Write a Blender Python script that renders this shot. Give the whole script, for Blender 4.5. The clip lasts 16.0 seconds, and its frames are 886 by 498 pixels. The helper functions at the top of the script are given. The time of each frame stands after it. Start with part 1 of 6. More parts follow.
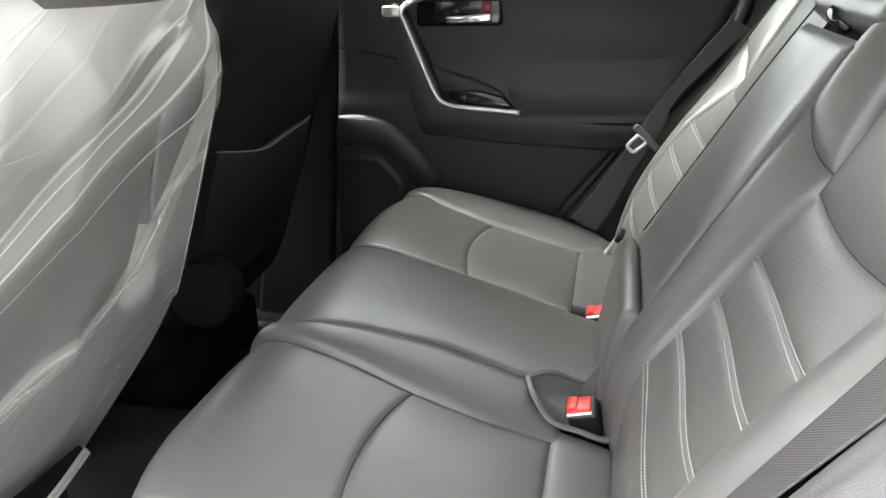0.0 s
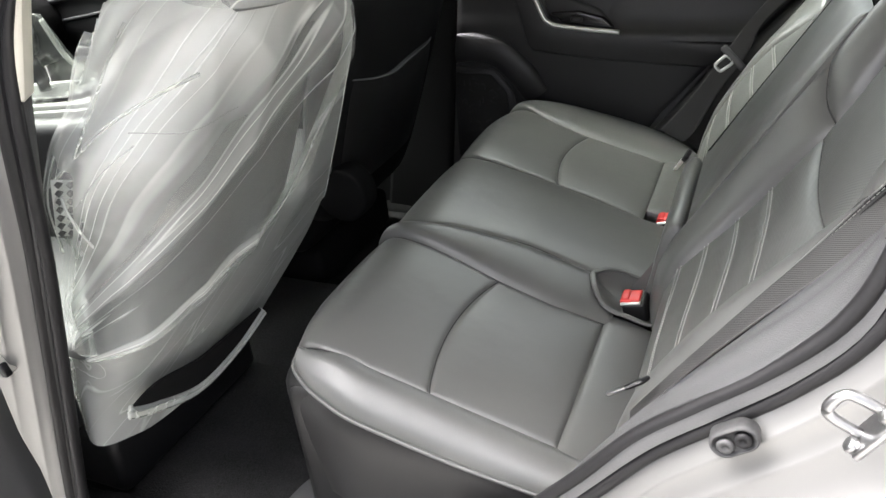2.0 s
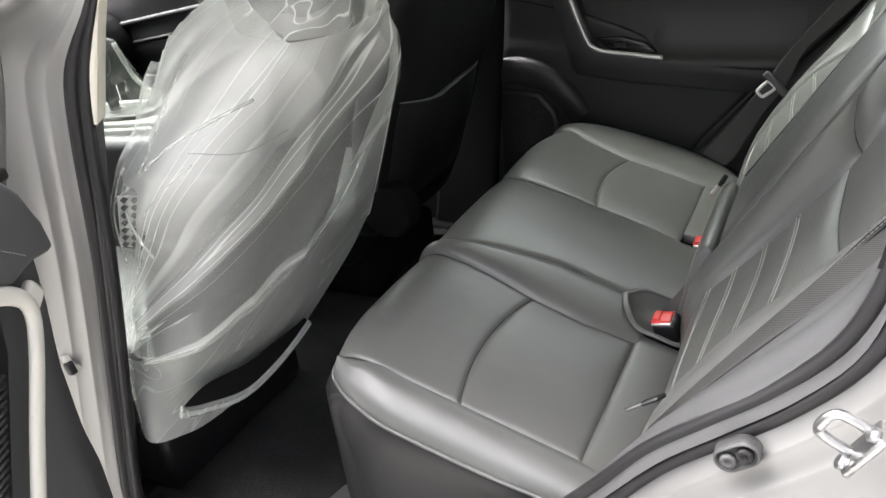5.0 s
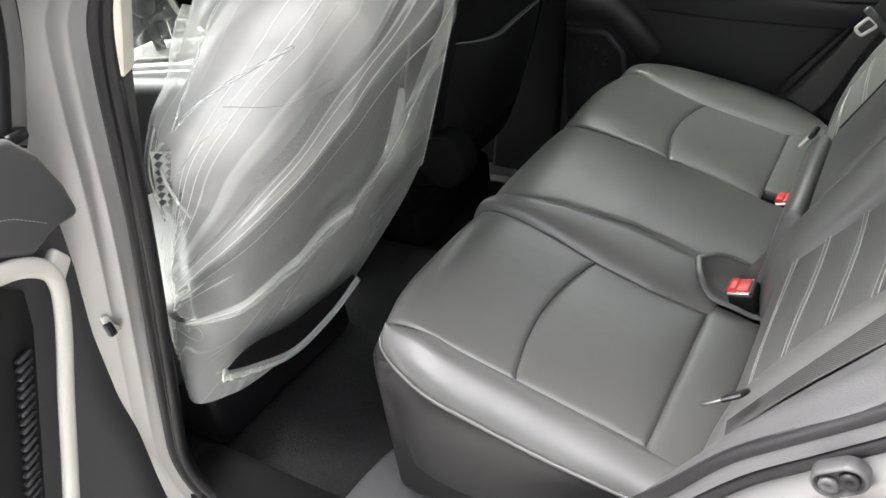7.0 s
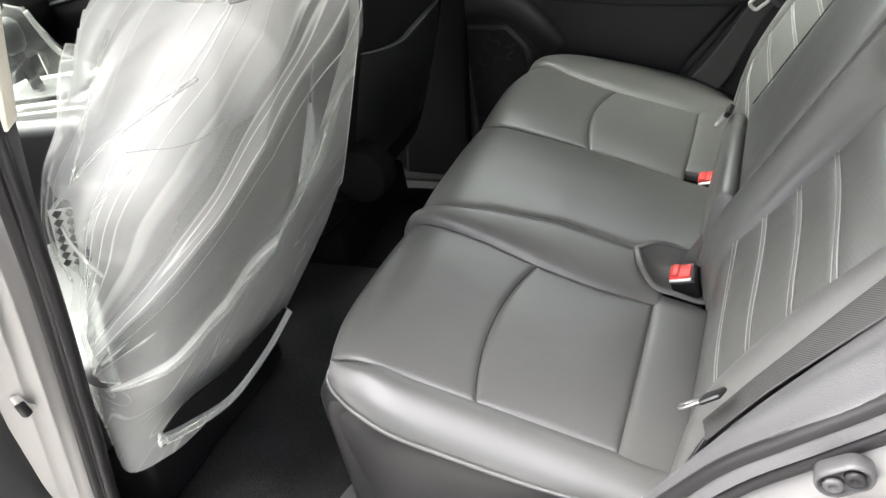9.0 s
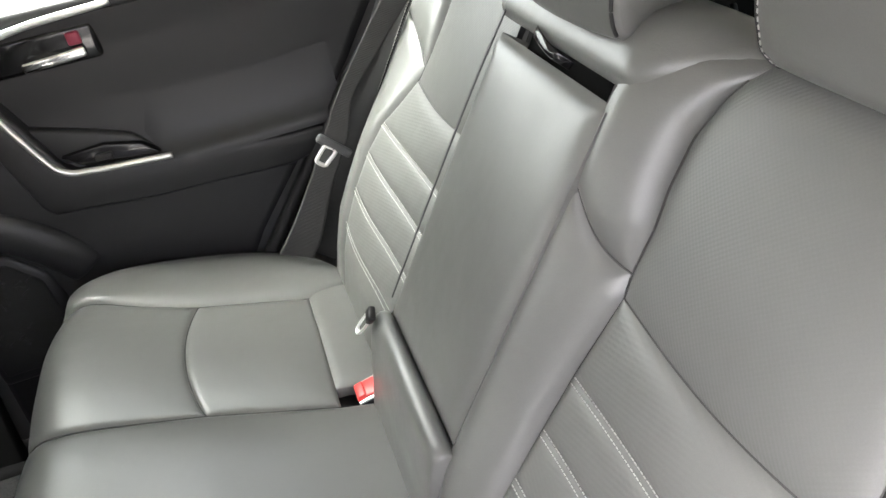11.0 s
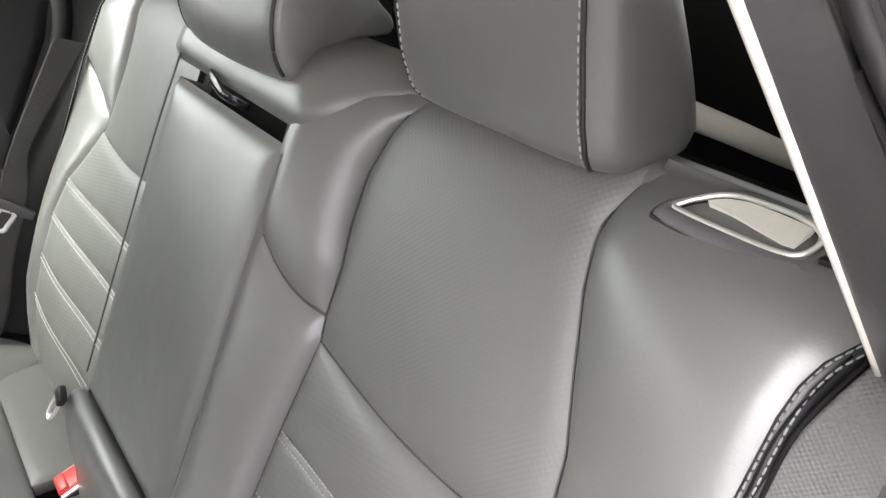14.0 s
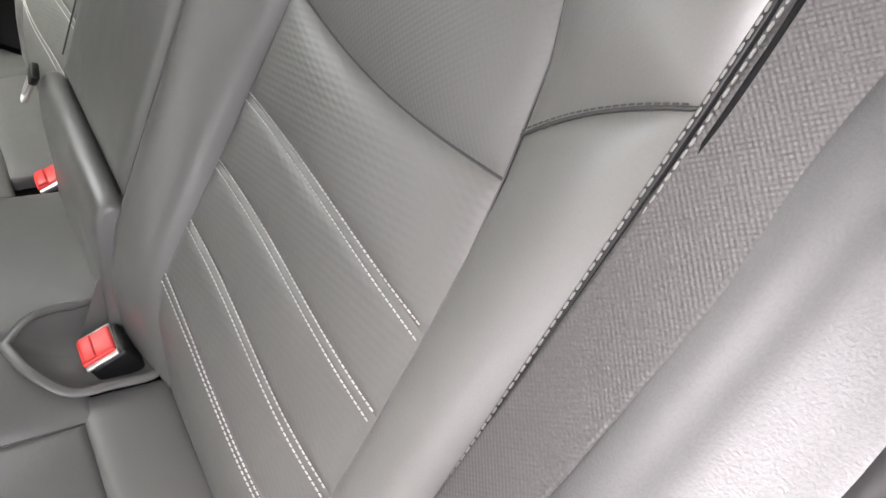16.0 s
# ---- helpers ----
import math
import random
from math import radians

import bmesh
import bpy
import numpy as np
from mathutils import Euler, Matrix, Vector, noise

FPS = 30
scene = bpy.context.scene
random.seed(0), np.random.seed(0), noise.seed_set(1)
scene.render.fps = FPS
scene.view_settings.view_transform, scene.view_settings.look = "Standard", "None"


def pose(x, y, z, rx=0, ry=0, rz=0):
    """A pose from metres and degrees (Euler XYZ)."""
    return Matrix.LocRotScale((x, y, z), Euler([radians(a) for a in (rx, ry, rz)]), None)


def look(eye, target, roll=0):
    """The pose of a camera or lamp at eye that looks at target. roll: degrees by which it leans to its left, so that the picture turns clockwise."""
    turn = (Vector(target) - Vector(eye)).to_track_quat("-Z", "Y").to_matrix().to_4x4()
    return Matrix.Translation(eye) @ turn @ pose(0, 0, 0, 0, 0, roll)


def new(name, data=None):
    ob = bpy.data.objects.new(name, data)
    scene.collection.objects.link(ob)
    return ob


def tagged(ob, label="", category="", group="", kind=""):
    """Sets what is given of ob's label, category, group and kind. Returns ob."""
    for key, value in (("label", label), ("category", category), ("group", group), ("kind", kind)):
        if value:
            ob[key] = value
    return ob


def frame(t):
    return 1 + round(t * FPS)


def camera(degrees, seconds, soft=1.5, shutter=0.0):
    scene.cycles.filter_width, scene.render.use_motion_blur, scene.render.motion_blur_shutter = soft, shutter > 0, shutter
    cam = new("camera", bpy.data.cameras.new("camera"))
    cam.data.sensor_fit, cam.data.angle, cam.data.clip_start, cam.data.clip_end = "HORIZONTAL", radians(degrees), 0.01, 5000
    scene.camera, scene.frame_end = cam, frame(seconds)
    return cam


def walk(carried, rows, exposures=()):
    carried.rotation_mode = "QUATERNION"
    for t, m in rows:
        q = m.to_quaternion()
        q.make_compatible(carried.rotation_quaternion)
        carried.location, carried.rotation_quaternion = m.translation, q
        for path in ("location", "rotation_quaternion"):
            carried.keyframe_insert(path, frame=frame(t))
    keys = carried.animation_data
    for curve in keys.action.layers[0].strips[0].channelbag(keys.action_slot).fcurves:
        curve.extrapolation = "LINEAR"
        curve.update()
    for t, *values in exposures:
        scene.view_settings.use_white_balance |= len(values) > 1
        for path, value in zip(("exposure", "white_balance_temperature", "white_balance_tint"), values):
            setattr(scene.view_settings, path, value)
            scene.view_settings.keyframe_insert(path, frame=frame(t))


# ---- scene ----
cam = camera(60.9, 16.0)
PATH = [
    (0, (0.062, -1.035, 1.341), (-0.37, 0.782, 0.628), -1.8),
    (0.5, (0.066, -1.057, 1.338), (-0.471, 0.69, 0.525), -3.6),
    (1, (0.078, -1.095, 1.369), (-0.526, 0.604, 0.502), -4.5),
    (1.5, (0.143, -1.163, 1.462), (-0.531, 0.483, 0.547), -5.2),
    (2, (0.205, -1.245, 1.507), (-0.535, 0.332, 0.525), -5.5),
    (2.5, (0.239, -1.287, 1.531), (-0.551, 0.265, 0.547), -5.9),
    (3, (0.255, -1.31, 1.545), (-0.571, 0.246, 0.599), -6.4),
    (3.5, (0.259, -1.323, 1.543), (-0.579, 0.248, 0.633), -6.3),
    (3.7, (0.259, -1.329, 1.542), (-0.576, 0.25, 0.641), -6.1),
    (5.8, (0.229, -1.212, 1.528), (-0.697, 0.249, 0.525), -6.9),
    (6, (0.214, -1.195, 1.526), (-0.729, 0.238, 0.498), -7.2),
    (6.5, (0.198, -1.177, 1.521), (-0.778, 0.206, 0.456), -8.0),
    (7, (0.204, -1.186, 1.524), (-0.769, 0.199, 0.458), -8.2),
    (7.5, (0.218, -1.231, 1.537), (-0.712, 0.193, 0.485), -8.2),
    (8, (0.212, -1.275, 1.533), (-0.661, 0.18, 0.474), -8.3),
    (8.2, (0.203, -1.271, 1.527), (-0.652, 0.185, 0.455), -8.7),
    (10.3, (0.005, -0.789, 1.531), (-0.225, 0.819, 0.364), -13.3),
    (10.5, (-0.007, -0.742, 1.534), (-0.074, 0.885, 0.374), -12.9),
    (11, (0.019, -0.667, 1.541), (0.363, 0.969, 0.444), -11.2),
    (11.5, (0.048, -0.658, 1.555), (0.714, 0.945, 0.562), -8.9),
    (12, (0.085, -0.658, 1.567), (0.955, 0.886, 0.641), -8.4),
    (12.5, (0.098, -0.666, 1.572), (1.086, 0.828, 0.682), -7.5),
    (13, (0.101, -0.666, 1.565), (1.132, 0.783, 0.65), -6.9),
    (13.5, (0.095, -0.66, 1.539), (1.111, 0.746, 0.544), -6.0),
    (14, (0.081, -0.676, 1.52), (1.027, 0.719, 0.444), -5.0),
    (14.5, (0.093, -0.712, 1.491), (0.939, 0.676, 0.326), -4.3),
    (15, (0.097, -0.756, 1.472), (0.853, 0.624, 0.238), -3.6),
    (15.2, (0.097, -0.77, 1.46), (0.819, 0.603, 0.197), -3.2),
    (15.5, (0.093, -0.779, 1.438), (0.792, 0.56, 0.127), -2.7),
    (16, (0.091, -0.716, 1.351), (0.816, 0.527, -0.038), -1.4),
]
EXPOSURES = [(0, 4.05, 6400, 13), (1, 3.95, 6400, 13), (2.5, 3.55, 6380, 11), (5.9, 3.55, 6380, 12), (6.5, 3.67, 6380, 12), (8, 3.72, 6380, 12), (10.3, 4.42, 6450, 13), (11.2, 4.58, 6450, 13), (12.5, 4.25, 6420, 13), (13.2, 3.98, 6420, 13), (13.5, 4.13, 6430, 13), (14, 4.35, 6450, 14), (14.5, 4.5, 6450, 14), (15, 4.25, 6450, 15), (15.5, 4.15, 6480, 16), (16, 4.05, 6500, 17)]
walk(cam, [(t, look(eye, target, roll)) for t, eye, target, roll in PATH], EXPOSURES)

# ---- light: bright overcast sky and a wide soft sun ----
world = bpy.data.worlds.new("sky")
scene.world = world
world.use_nodes = True
wn = world.node_tree
sky = wn.nodes.new("ShaderNodeTexSky")
sky.sky_type = "NISHITA"
sky.sun_disc = False
sky.sun_elevation, sky.sun_rotation = radians(60), radians(281)
sky.air_density, sky.dust_density, sky.ozone_density = 0.35, 10.0, 0.2
# cloud takes most of the blue out of the sky
grey, veil = wn.nodes.new("ShaderNodeRGBToBW"), wn.nodes.new("ShaderNodeMixRGB")
veil.inputs["Fac"].default_value = 0.7
wn.links.new(sky.outputs["Color"], grey.inputs["Color"])
wn.links.new(sky.outputs["Color"], veil.inputs["Color1"])
wn.links.new(grey.outputs["Val"], veil.inputs["Color2"])
wn.links.new(veil.outputs["Color"], wn.nodes["Background"].inputs["Color"])
wn.nodes["Background"].inputs["Strength"].default_value = 0.15
sun = new("sun", bpy.data.lights.new("sun", "SUN"))
sun.data.energy, sun.data.angle, sun.data.color = 0.42, radians(75), (1.0, 0.98, 0.95)
sun.matrix_world = look((-2.25, 0.44, 4.8), (0, 0, 0.8))

# ---- materials ----


def material(name, color, rough=0.5, metal=0.0, vary=0.12, grain=400.0, bump=0.15, depth=0.0006, spec=0.5, coat=0.0, blot=6.0, rvary=0.08, wave=0.0):
    """A surface with colour drift at two sizes, uneven gloss and a fine relief."""
    m = bpy.data.materials.new(name)
    m.use_nodes = True
    nt, b = m.node_tree, m.node_tree.nodes["Principled BSDF"]
    tc = nt.nodes.new("ShaderNodeTexCoord")
    big, fine = nt.nodes.new("ShaderNodeTexNoise"), nt.nodes.new("ShaderNodeTexNoise")
    big.inputs["Scale"].default_value, fine.inputs["Scale"].default_value = blot, grain
    big.inputs["Detail"].default_value = 5.0
    for k in (big, fine):
        nt.links.new(tc.outputs["Object"], k.inputs["Vector"])
    mix = nt.nodes.new("ShaderNodeMath")
    mix.operation = "ADD"
    nt.links.new(big.outputs["Fac"], mix.inputs[0])
    nt.links.new(fine.outputs["Fac"], mix.inputs[1])
    ramp = nt.nodes.new("ShaderNodeMapRange")
    ramp.inputs[1].default_value, ramp.inputs[2].default_value = 0.6, 1.4
    ramp.inputs[3].default_value, ramp.inputs[4].default_value = 1 - vary, 1 + vary
    nt.links.new(mix.outputs[0], ramp.inputs[0])
    col = nt.nodes.new("ShaderNodeVectorMath")
    col.operation = "SCALE"
    col.inputs[0].default_value = color
    nt.links.new(ramp.outputs[0], col.inputs["Scale"])
    nt.links.new(col.outputs[0], b.inputs["Base Color"])
    rr = nt.nodes.new("ShaderNodeMapRange")
    rr.inputs[1].default_value, rr.inputs[2].default_value = 0.1, 0.9
    rr.inputs[3].default_value, rr.inputs[4].default_value = max(0.02, rough - rvary), min(1, rough + rvary)
    nt.links.new(big.outputs["Fac"], rr.inputs[0])
    nt.links.new(rr.outputs[0], b.inputs["Roughness"])
    b.inputs["Metallic"].default_value = metal
    b.inputs["Specular IOR Level"].default_value = spec
    b.inputs["Coat Weight"].default_value = coat
    b.inputs["Coat Roughness"].default_value = 0.06
    if bump:
        bp = nt.nodes.new("ShaderNodeBump")
        bp.inputs["Strength"].default_value, bp.inputs["Distance"].default_value = bump, depth
        nt.links.new(fine.outputs["Fac"], bp.inputs["Height"])
        nt.links.new(bp.outputs[0], b.inputs["Normal"])
        if wave:
            # slow swells of a soft cover
            soft = nt.nodes.new("ShaderNodeTexNoise")
            soft.inputs["Scale"].default_value, soft.inputs["Detail"].default_value = 17.0, 2.0
            nt.links.new(tc.outputs["Object"], soft.inputs["Vector"])
            sw = nt.nodes.new("ShaderNodeBump")
            sw.inputs["Strength"].default_value, sw.inputs["Distance"].default_value = 1.0, wave
            nt.links.new(soft.outputs["Fac"], sw.inputs["Height"])
            nt.links.new(sw.outputs[0], bp.inputs["Normal"])
    return m


def grained(m, scale, strength, depth, turn=0.0, kind="voronoi", stretch=(1, 1, 1)):
    """Adds a leather grain, a weave or a perforation relief to a material made above."""
    nt, b = m.node_tree, m.node_tree.nodes["Principled BSDF"]
    tc = nt.nodes.new("ShaderNodeTexCoord")
    mp = nt.nodes.new("ShaderNodeMapping")
    mp.inputs["Rotation"].default_value = (0, turn, 0)
    mp.inputs["Scale"].default_value = stretch
    nt.links.new(tc.outputs["Object"], mp.inputs["Vector"])
    if kind == "voronoi":
        tx = nt.nodes.new("ShaderNodeTexVoronoi")
        tx.inputs["Scale"].default_value = scale
        nt.links.new(mp.outputs[0], tx.inputs["Vector"])
        h = tx.outputs["Distance"]
    else:
        sep = nt.nodes.new("ShaderNodeSeparateXYZ")
        nt.links.new(mp.outputs[0], sep.inputs[0])
        outs = []
        for ax in ("Y", "Z"):
            a = nt.nodes.new("ShaderNodeMath")
            a.operation = "MULTIPLY"
            a.inputs[1].default_value = scale
            nt.links.new(sep.outputs[ax], a.inputs[0])
            s = nt.nodes.new("ShaderNodeMath")
            s.operation = "SINE"
            nt.links.new(a.outputs[0], s.inputs[0])
            outs.append(s)
        p = nt.nodes.new("ShaderNodeMath")
        p.operation = "MULTIPLY"
        nt.links.new(outs[0].outputs[0], p.inputs[0])
        nt.links.new(outs[1].outputs[0], p.inputs[1])
        h = p.outputs[0]
    bp = nt.nodes.new("ShaderNodeBump")
    bp.inputs["Strength"].default_value, bp.inputs["Distance"].default_value = strength, depth
    nt.links.new(h, bp.inputs["Height"])
    if b.inputs["Normal"].is_linked:
        nt.links.new(b.inputs["Normal"].links[0].from_socket, bp.inputs["Normal"])
    nt.links.new(bp.outputs[0], b.inputs["Normal"])
    return m


LEAN31 = radians(31)
LEATHER = grained(material("grey_leather", (0.120, 0.121, 0.115), 0.355, vary=0.07, grain=900, bump=0.1, spec=0.68, blot=9, wave=0.0014), 420, 0.10, 0.0005)
PERF = grained(material("perforated_leather", (0.108, 0.109, 0.104), 0.46, vary=0.07, grain=900, bump=0.1, wave=0.001), 1150, 0.13, 0.0008, -LEAN31, "weave")
RIBBED = grained(material("ribbed_leather", (0.116, 0.117, 0.111), 0.43, vary=0.07, grain=900, bump=0.1, spec=0.65, blot=9, wave=0.0012), 1150, 0.15, 0.0006, -LEAN31, "weave", (1, 0.25, 1))
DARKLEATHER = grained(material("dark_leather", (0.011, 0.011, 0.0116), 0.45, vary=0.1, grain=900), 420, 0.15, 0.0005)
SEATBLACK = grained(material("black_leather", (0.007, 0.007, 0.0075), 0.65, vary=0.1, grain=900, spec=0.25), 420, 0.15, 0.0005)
PLASTIC = material("dark_plastic", (0.024, 0.024, 0.0248), 0.46, vary=0.08, grain=1500, bump=0.25)
BLACK = material("black_plastic", (0.007, 0.007, 0.0075), 0.45, vary=0.1, grain=1500, bump=0.2)
GLOSSBLACK = material("gloss_black", (0.008, 0.008, 0.009), 0.12, vary=0.05, bump=0.0)
FELT = material("textured_trim", (0.078, 0.078, 0.079), 0.42, vary=0.13, grain=700, bump=0.3, depth=0.0012, spec=0.6)
CARPET = material("black_carpet", (0.021, 0.021, 0.0215), 0.95, vary=0.8, grain=350, bump=1.0, depth=0.002, spec=0.2)
RUBBER = material("rubber", (0.0115, 0.0112, 0.0118), 0.52, vary=0.12, grain=300, bump=0.2, spec=0.3)
PAINT = material("silver_paint", (0.212, 0.210, 0.203), 0.36, metal=0.45, vary=0.03, grain=2500, bump=0.03, coat=0.2, spec=0.3)
CHROME = material("chrome", (0.85, 0.85, 0.84), 0.14, metal=1.0, vary=0.03, bump=0.0)
SATIN = material("satin_silver", (0.72, 0.72, 0.69), 0.3, metal=0.75, vary=0.04, bump=0.05)
STEEL = material("bright_steel", (0.40, 0.40, 0.40), 0.36, metal=1.0, vary=0.1, bump=0.1)
CREAM = material("cream_lining", (0.66, 0.635, 0.545), 0.85, vary=0.06, grain=900, bump=0.3)
WEB = grained(material("belt_webbing", (0.050, 0.049, 0.0475), 0.6, vary=0.12, grain=600, bump=0.3), 2200, 0.35, 0.0006, -LEAN31, "weave", (1, 0.9, 1.0))
DARKWEB = material("gap_shade_webbing", (0.03, 0.03, 0.032), 0.6, vary=0.2, grain=700, bump=0.5)
RED = material("red_button", (0.75, 0.05, 0.045), 0.35, vary=0.05, bump=0.05)
TONGUE = material("belt_tongue", (0.8, 0.8, 0.78), 0.42, metal=0.5, vary=0.05, bump=0.05)
THREAD = material("pale_thread", (0.42, 0.42, 0.40), 0.7, vary=0.1, bump=0.3)
DARKTHREAD = material("grey_thread", (0.21, 0.21, 0.20), 0.7, vary=0.1, bump=0.3)
LABEL = material("paper_label", (0.78, 0.77, 0.72), 0.6, vary=0.05)
INK = material("label_ink", (0.03, 0.03, 0.03), 0.6)
CONCRETE = material("concrete", (0.23, 0.225, 0.21), 0.85, vary=0.18, grain=40, bump=0.5, depth=0.004, blot=0.7)
WALLGREY = material("grey_wall_render", (0.28, 0.28, 0.27), 0.9, vary=0.15, grain=60, bump=0.5, depth=0.003, blot=0.8)
GRILLE = grained(material("speaker_cloth", (0.014, 0.014, 0.015), 0.5, vary=0.1), 900, 0.9, 0.002, 0, "voronoi")
PALE = material("pale_satin_plastic", (0.50, 0.49, 0.44), 0.45, vary=0.04, bump=0.05)
SILVER = material("silver_console_trim", (0.24, 0.245, 0.23), 0.45, vary=0.05, bump=0.05)
SCUFF = material("scuff_plastic", (0.09, 0.09, 0.092), 0.5, vary=0.12, grain=500, bump=0.4)
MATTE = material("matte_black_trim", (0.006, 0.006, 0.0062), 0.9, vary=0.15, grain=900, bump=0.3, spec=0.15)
DOORGREY = grained(material("grey_door_lining", (0.055, 0.055, 0.056), 0.55, vary=0.08, grain=900), 420, 0.15, 0.0005)
SEAM = material("seam_thread_and_shade", (0.048, 0.048, 0.046), 0.6, vary=0.1, bump=0.2)
PILLAR = material("pillar_rubber", (0.034, 0.0325, 0.034), 0.42, vary=0.1, grain=300, bump=0.15, spec=0.5)
STOPPER = material("grey_rubber", (0.05, 0.05, 0.05), 0.5, vary=0.12, grain=300, bump=0.2)
# copy of the grey leather, toned and glossed for the sunk pocket's shade and sheen
POCKET = grained(material("pocket_shade_leather", (0.115, 0.116, 0.111), 0.32, vary=0.07, grain=900, bump=0.1, spec=0.9), 420, 0.10, 0.0005)
LENS = material("white_lens", (0.85, 0.84, 0.78), 0.3, vary=0.03, bump=0.0)


def glassy(name, tint, film=False, streak=0.3, flow=False, veil_=0.16):
    m = bpy.data.materials.new(name)
    m.use_nodes = True
    nt = m.node_tree
    b, out = nt.nodes["Principled BSDF"], nt.nodes["Material Output"]
    tr = nt.nodes.new("ShaderNodeBsdfTransparent")
    tr.inputs[0].default_value = (*tint, 1)
    mix = nt.nodes.new("ShaderNodeMixShader")
    nt.links.new(tr.outputs[0], mix.inputs[1])
    if not film:
        gl = nt.nodes.new("ShaderNodeBsdfGlossy")
        gl.inputs["Roughness"].default_value = 0.02
        nt.links.new(gl.outputs[0], mix.inputs[2])
        fr = nt.nodes.new("ShaderNodeFresnel")
        fr.inputs[0].default_value = 1.45
        nt.links.new(fr.outputs[0], mix.inputs[0])
    else:
        tc = nt.nodes.new("ShaderNodeTexCoord")
        # stretched along the way that the film is pulled
        way = nt.nodes.new("ShaderNodeAttribute")
        way.attribute_name = "flow"
        comb = nt.nodes.new("ShaderNodeCombineXYZ")
        for k, axis in enumerate(((0.943, -0.333, 0.0), (0.147, 0.415, -0.9), (-0.015, -0.042, -0.022))):
            dot = nt.nodes.new("ShaderNodeVectorMath")
            dot.operation = "DOT_PRODUCT"
            dot.inputs[1].default_value = axis
            nt.links.new(tc.outputs["Object"], dot.inputs[0])
            nt.links.new(dot.outputs["Value"], comb.inputs[k])
        def noise_of(scale, detail, warp):
            n = nt.nodes.new("ShaderNodeTexNoise")
            n.inputs["Scale"].default_value, n.inputs["Detail"].default_value, n.inputs["Distortion"].default_value = scale, detail, warp
            nt.links.new(way.outputs["Vector"] if flow else comb.outputs[0], n.inputs["Vector"])
            return n.outputs["Fac"]

        def ramp_of(value, lo, hi, at_lo, at_hi):
            r = nt.nodes.new("ShaderNodeMapRange")
            r.interpolation_type = "SMOOTHERSTEP"
            for k, v in enumerate((lo, hi, at_lo, at_hi)):
                r.inputs[k + 1].default_value = v
            nt.links.new(value, r.inputs[0])
            return r.outputs[0]

        def both(a, b, op):
            k = nt.nodes.new("ShaderNodeMath")
            k.operation = op
            for slot, v in zip(k.inputs, (a, b)):
                if isinstance(v, float):
                    slot.default_value = v
                else:
                    nt.links.new(v, slot)
            return k.outputs[0]

        def crease_lines(scale, width, seed):
            """Thin lines along the pull, broken up by a slower noise."""
            off = both(both(noise_of(scale, 1, 0.04), 0.5, "SUBTRACT"), 0.0, "ADD")
            thin = ramp_of(both(off, 0.0, "ABSOLUTE"), 0.0, width, 1.0, 0.0)
            return both(thin, ramp_of(noise_of(seed, 1, 0.0), 0.44, 0.60, 0.0, 1.0), "MULTIPLY")

        lines = both(crease_lines(11.0, 0.010, 11.3), both(crease_lines(27.0, 0.020, 17.7), 0.7, "MULTIPLY"), "ADD")
        soft = ramp_of(noise_of(13.0, 2, 0.5), 0.50, 0.78, 0.0, 1.0)
        slow = ramp_of(noise_of(5.0, 2, 0.6), 0.36, 0.70, 0.0, 1.0)
        add = both(both(lines, 1.25, "MULTIPLY"), both(soft, 0.46, "MULTIPLY"), "ADD")
        haze = both(both(slow, 0.55 * streak, "MULTIPLY"), veil_, "ADD")
        if flow:
            # the upper part is painted hazier
            top_haze = nt.nodes.new("ShaderNodeAttribute")
            top_haze.attribute_name = "layers"
            haze = both(haze, both(both(top_haze.outputs["Fac"], 1.0, "MULTIPLY"), 0.55, "ADD"), "MULTIPLY")
        total = both(both(add, 1.15 * streak, "MULTIPLY"), haze, "ADD")
        nt.links.new(both(total, 0.92, "MINIMUM"), mix.inputs[0])
        b.inputs["Base Color"].default_value = (0.82, 0.84, 0.80, 1)
        b.inputs["Roughness"].default_value = 0.25
        b.inputs["Specular IOR Level"].default_value = 0.7
        bp = nt.nodes.new("ShaderNodeBump")
        bp.inputs["Strength"].default_value, bp.inputs["Distance"].default_value = 0.4, 0.004
        nt.links.new(add, bp.inputs["Height"])
        nt.links.new(bp.outputs[0], b.inputs["Normal"])
        nt.links.new(b.outputs[0], mix.inputs[2])
    nt.links.new(mix.outputs[0], out.inputs["Surface"])
    return m


GLASS = glassy("window_glass", (0.79, 0.86, 0.80))
# windscreen dimmed below real glass to cut the light from the front
SCREEN = glassy("windscreen_glass", (0.52, 0.56, 0.52))
# rear glass dimmed to keep light from behind off the headrests
TINTED = glassy("dimmed_rear_glass", (0.30, 0.33, 0.31))
FILM = glassy("clear_film", (0.93, 0.94, 0.92), True)
PULLED = glassy("pulled_film", (0.93, 0.95, 0.93), True, 0.56, True, 0.25)
THINFILM = glassy("thin_film", (0.95, 0.96, 0.94), True, 0.14, False, 0.05)
FOLDED = glassy("folded_film", (0.93, 0.94, 0.92), True, 0.5)
TIGHTFILM = glassy("tight_film", (0.93, 0.95, 0.93), True, 0.14, False, 0.35)

# ---- mesh helpers ----


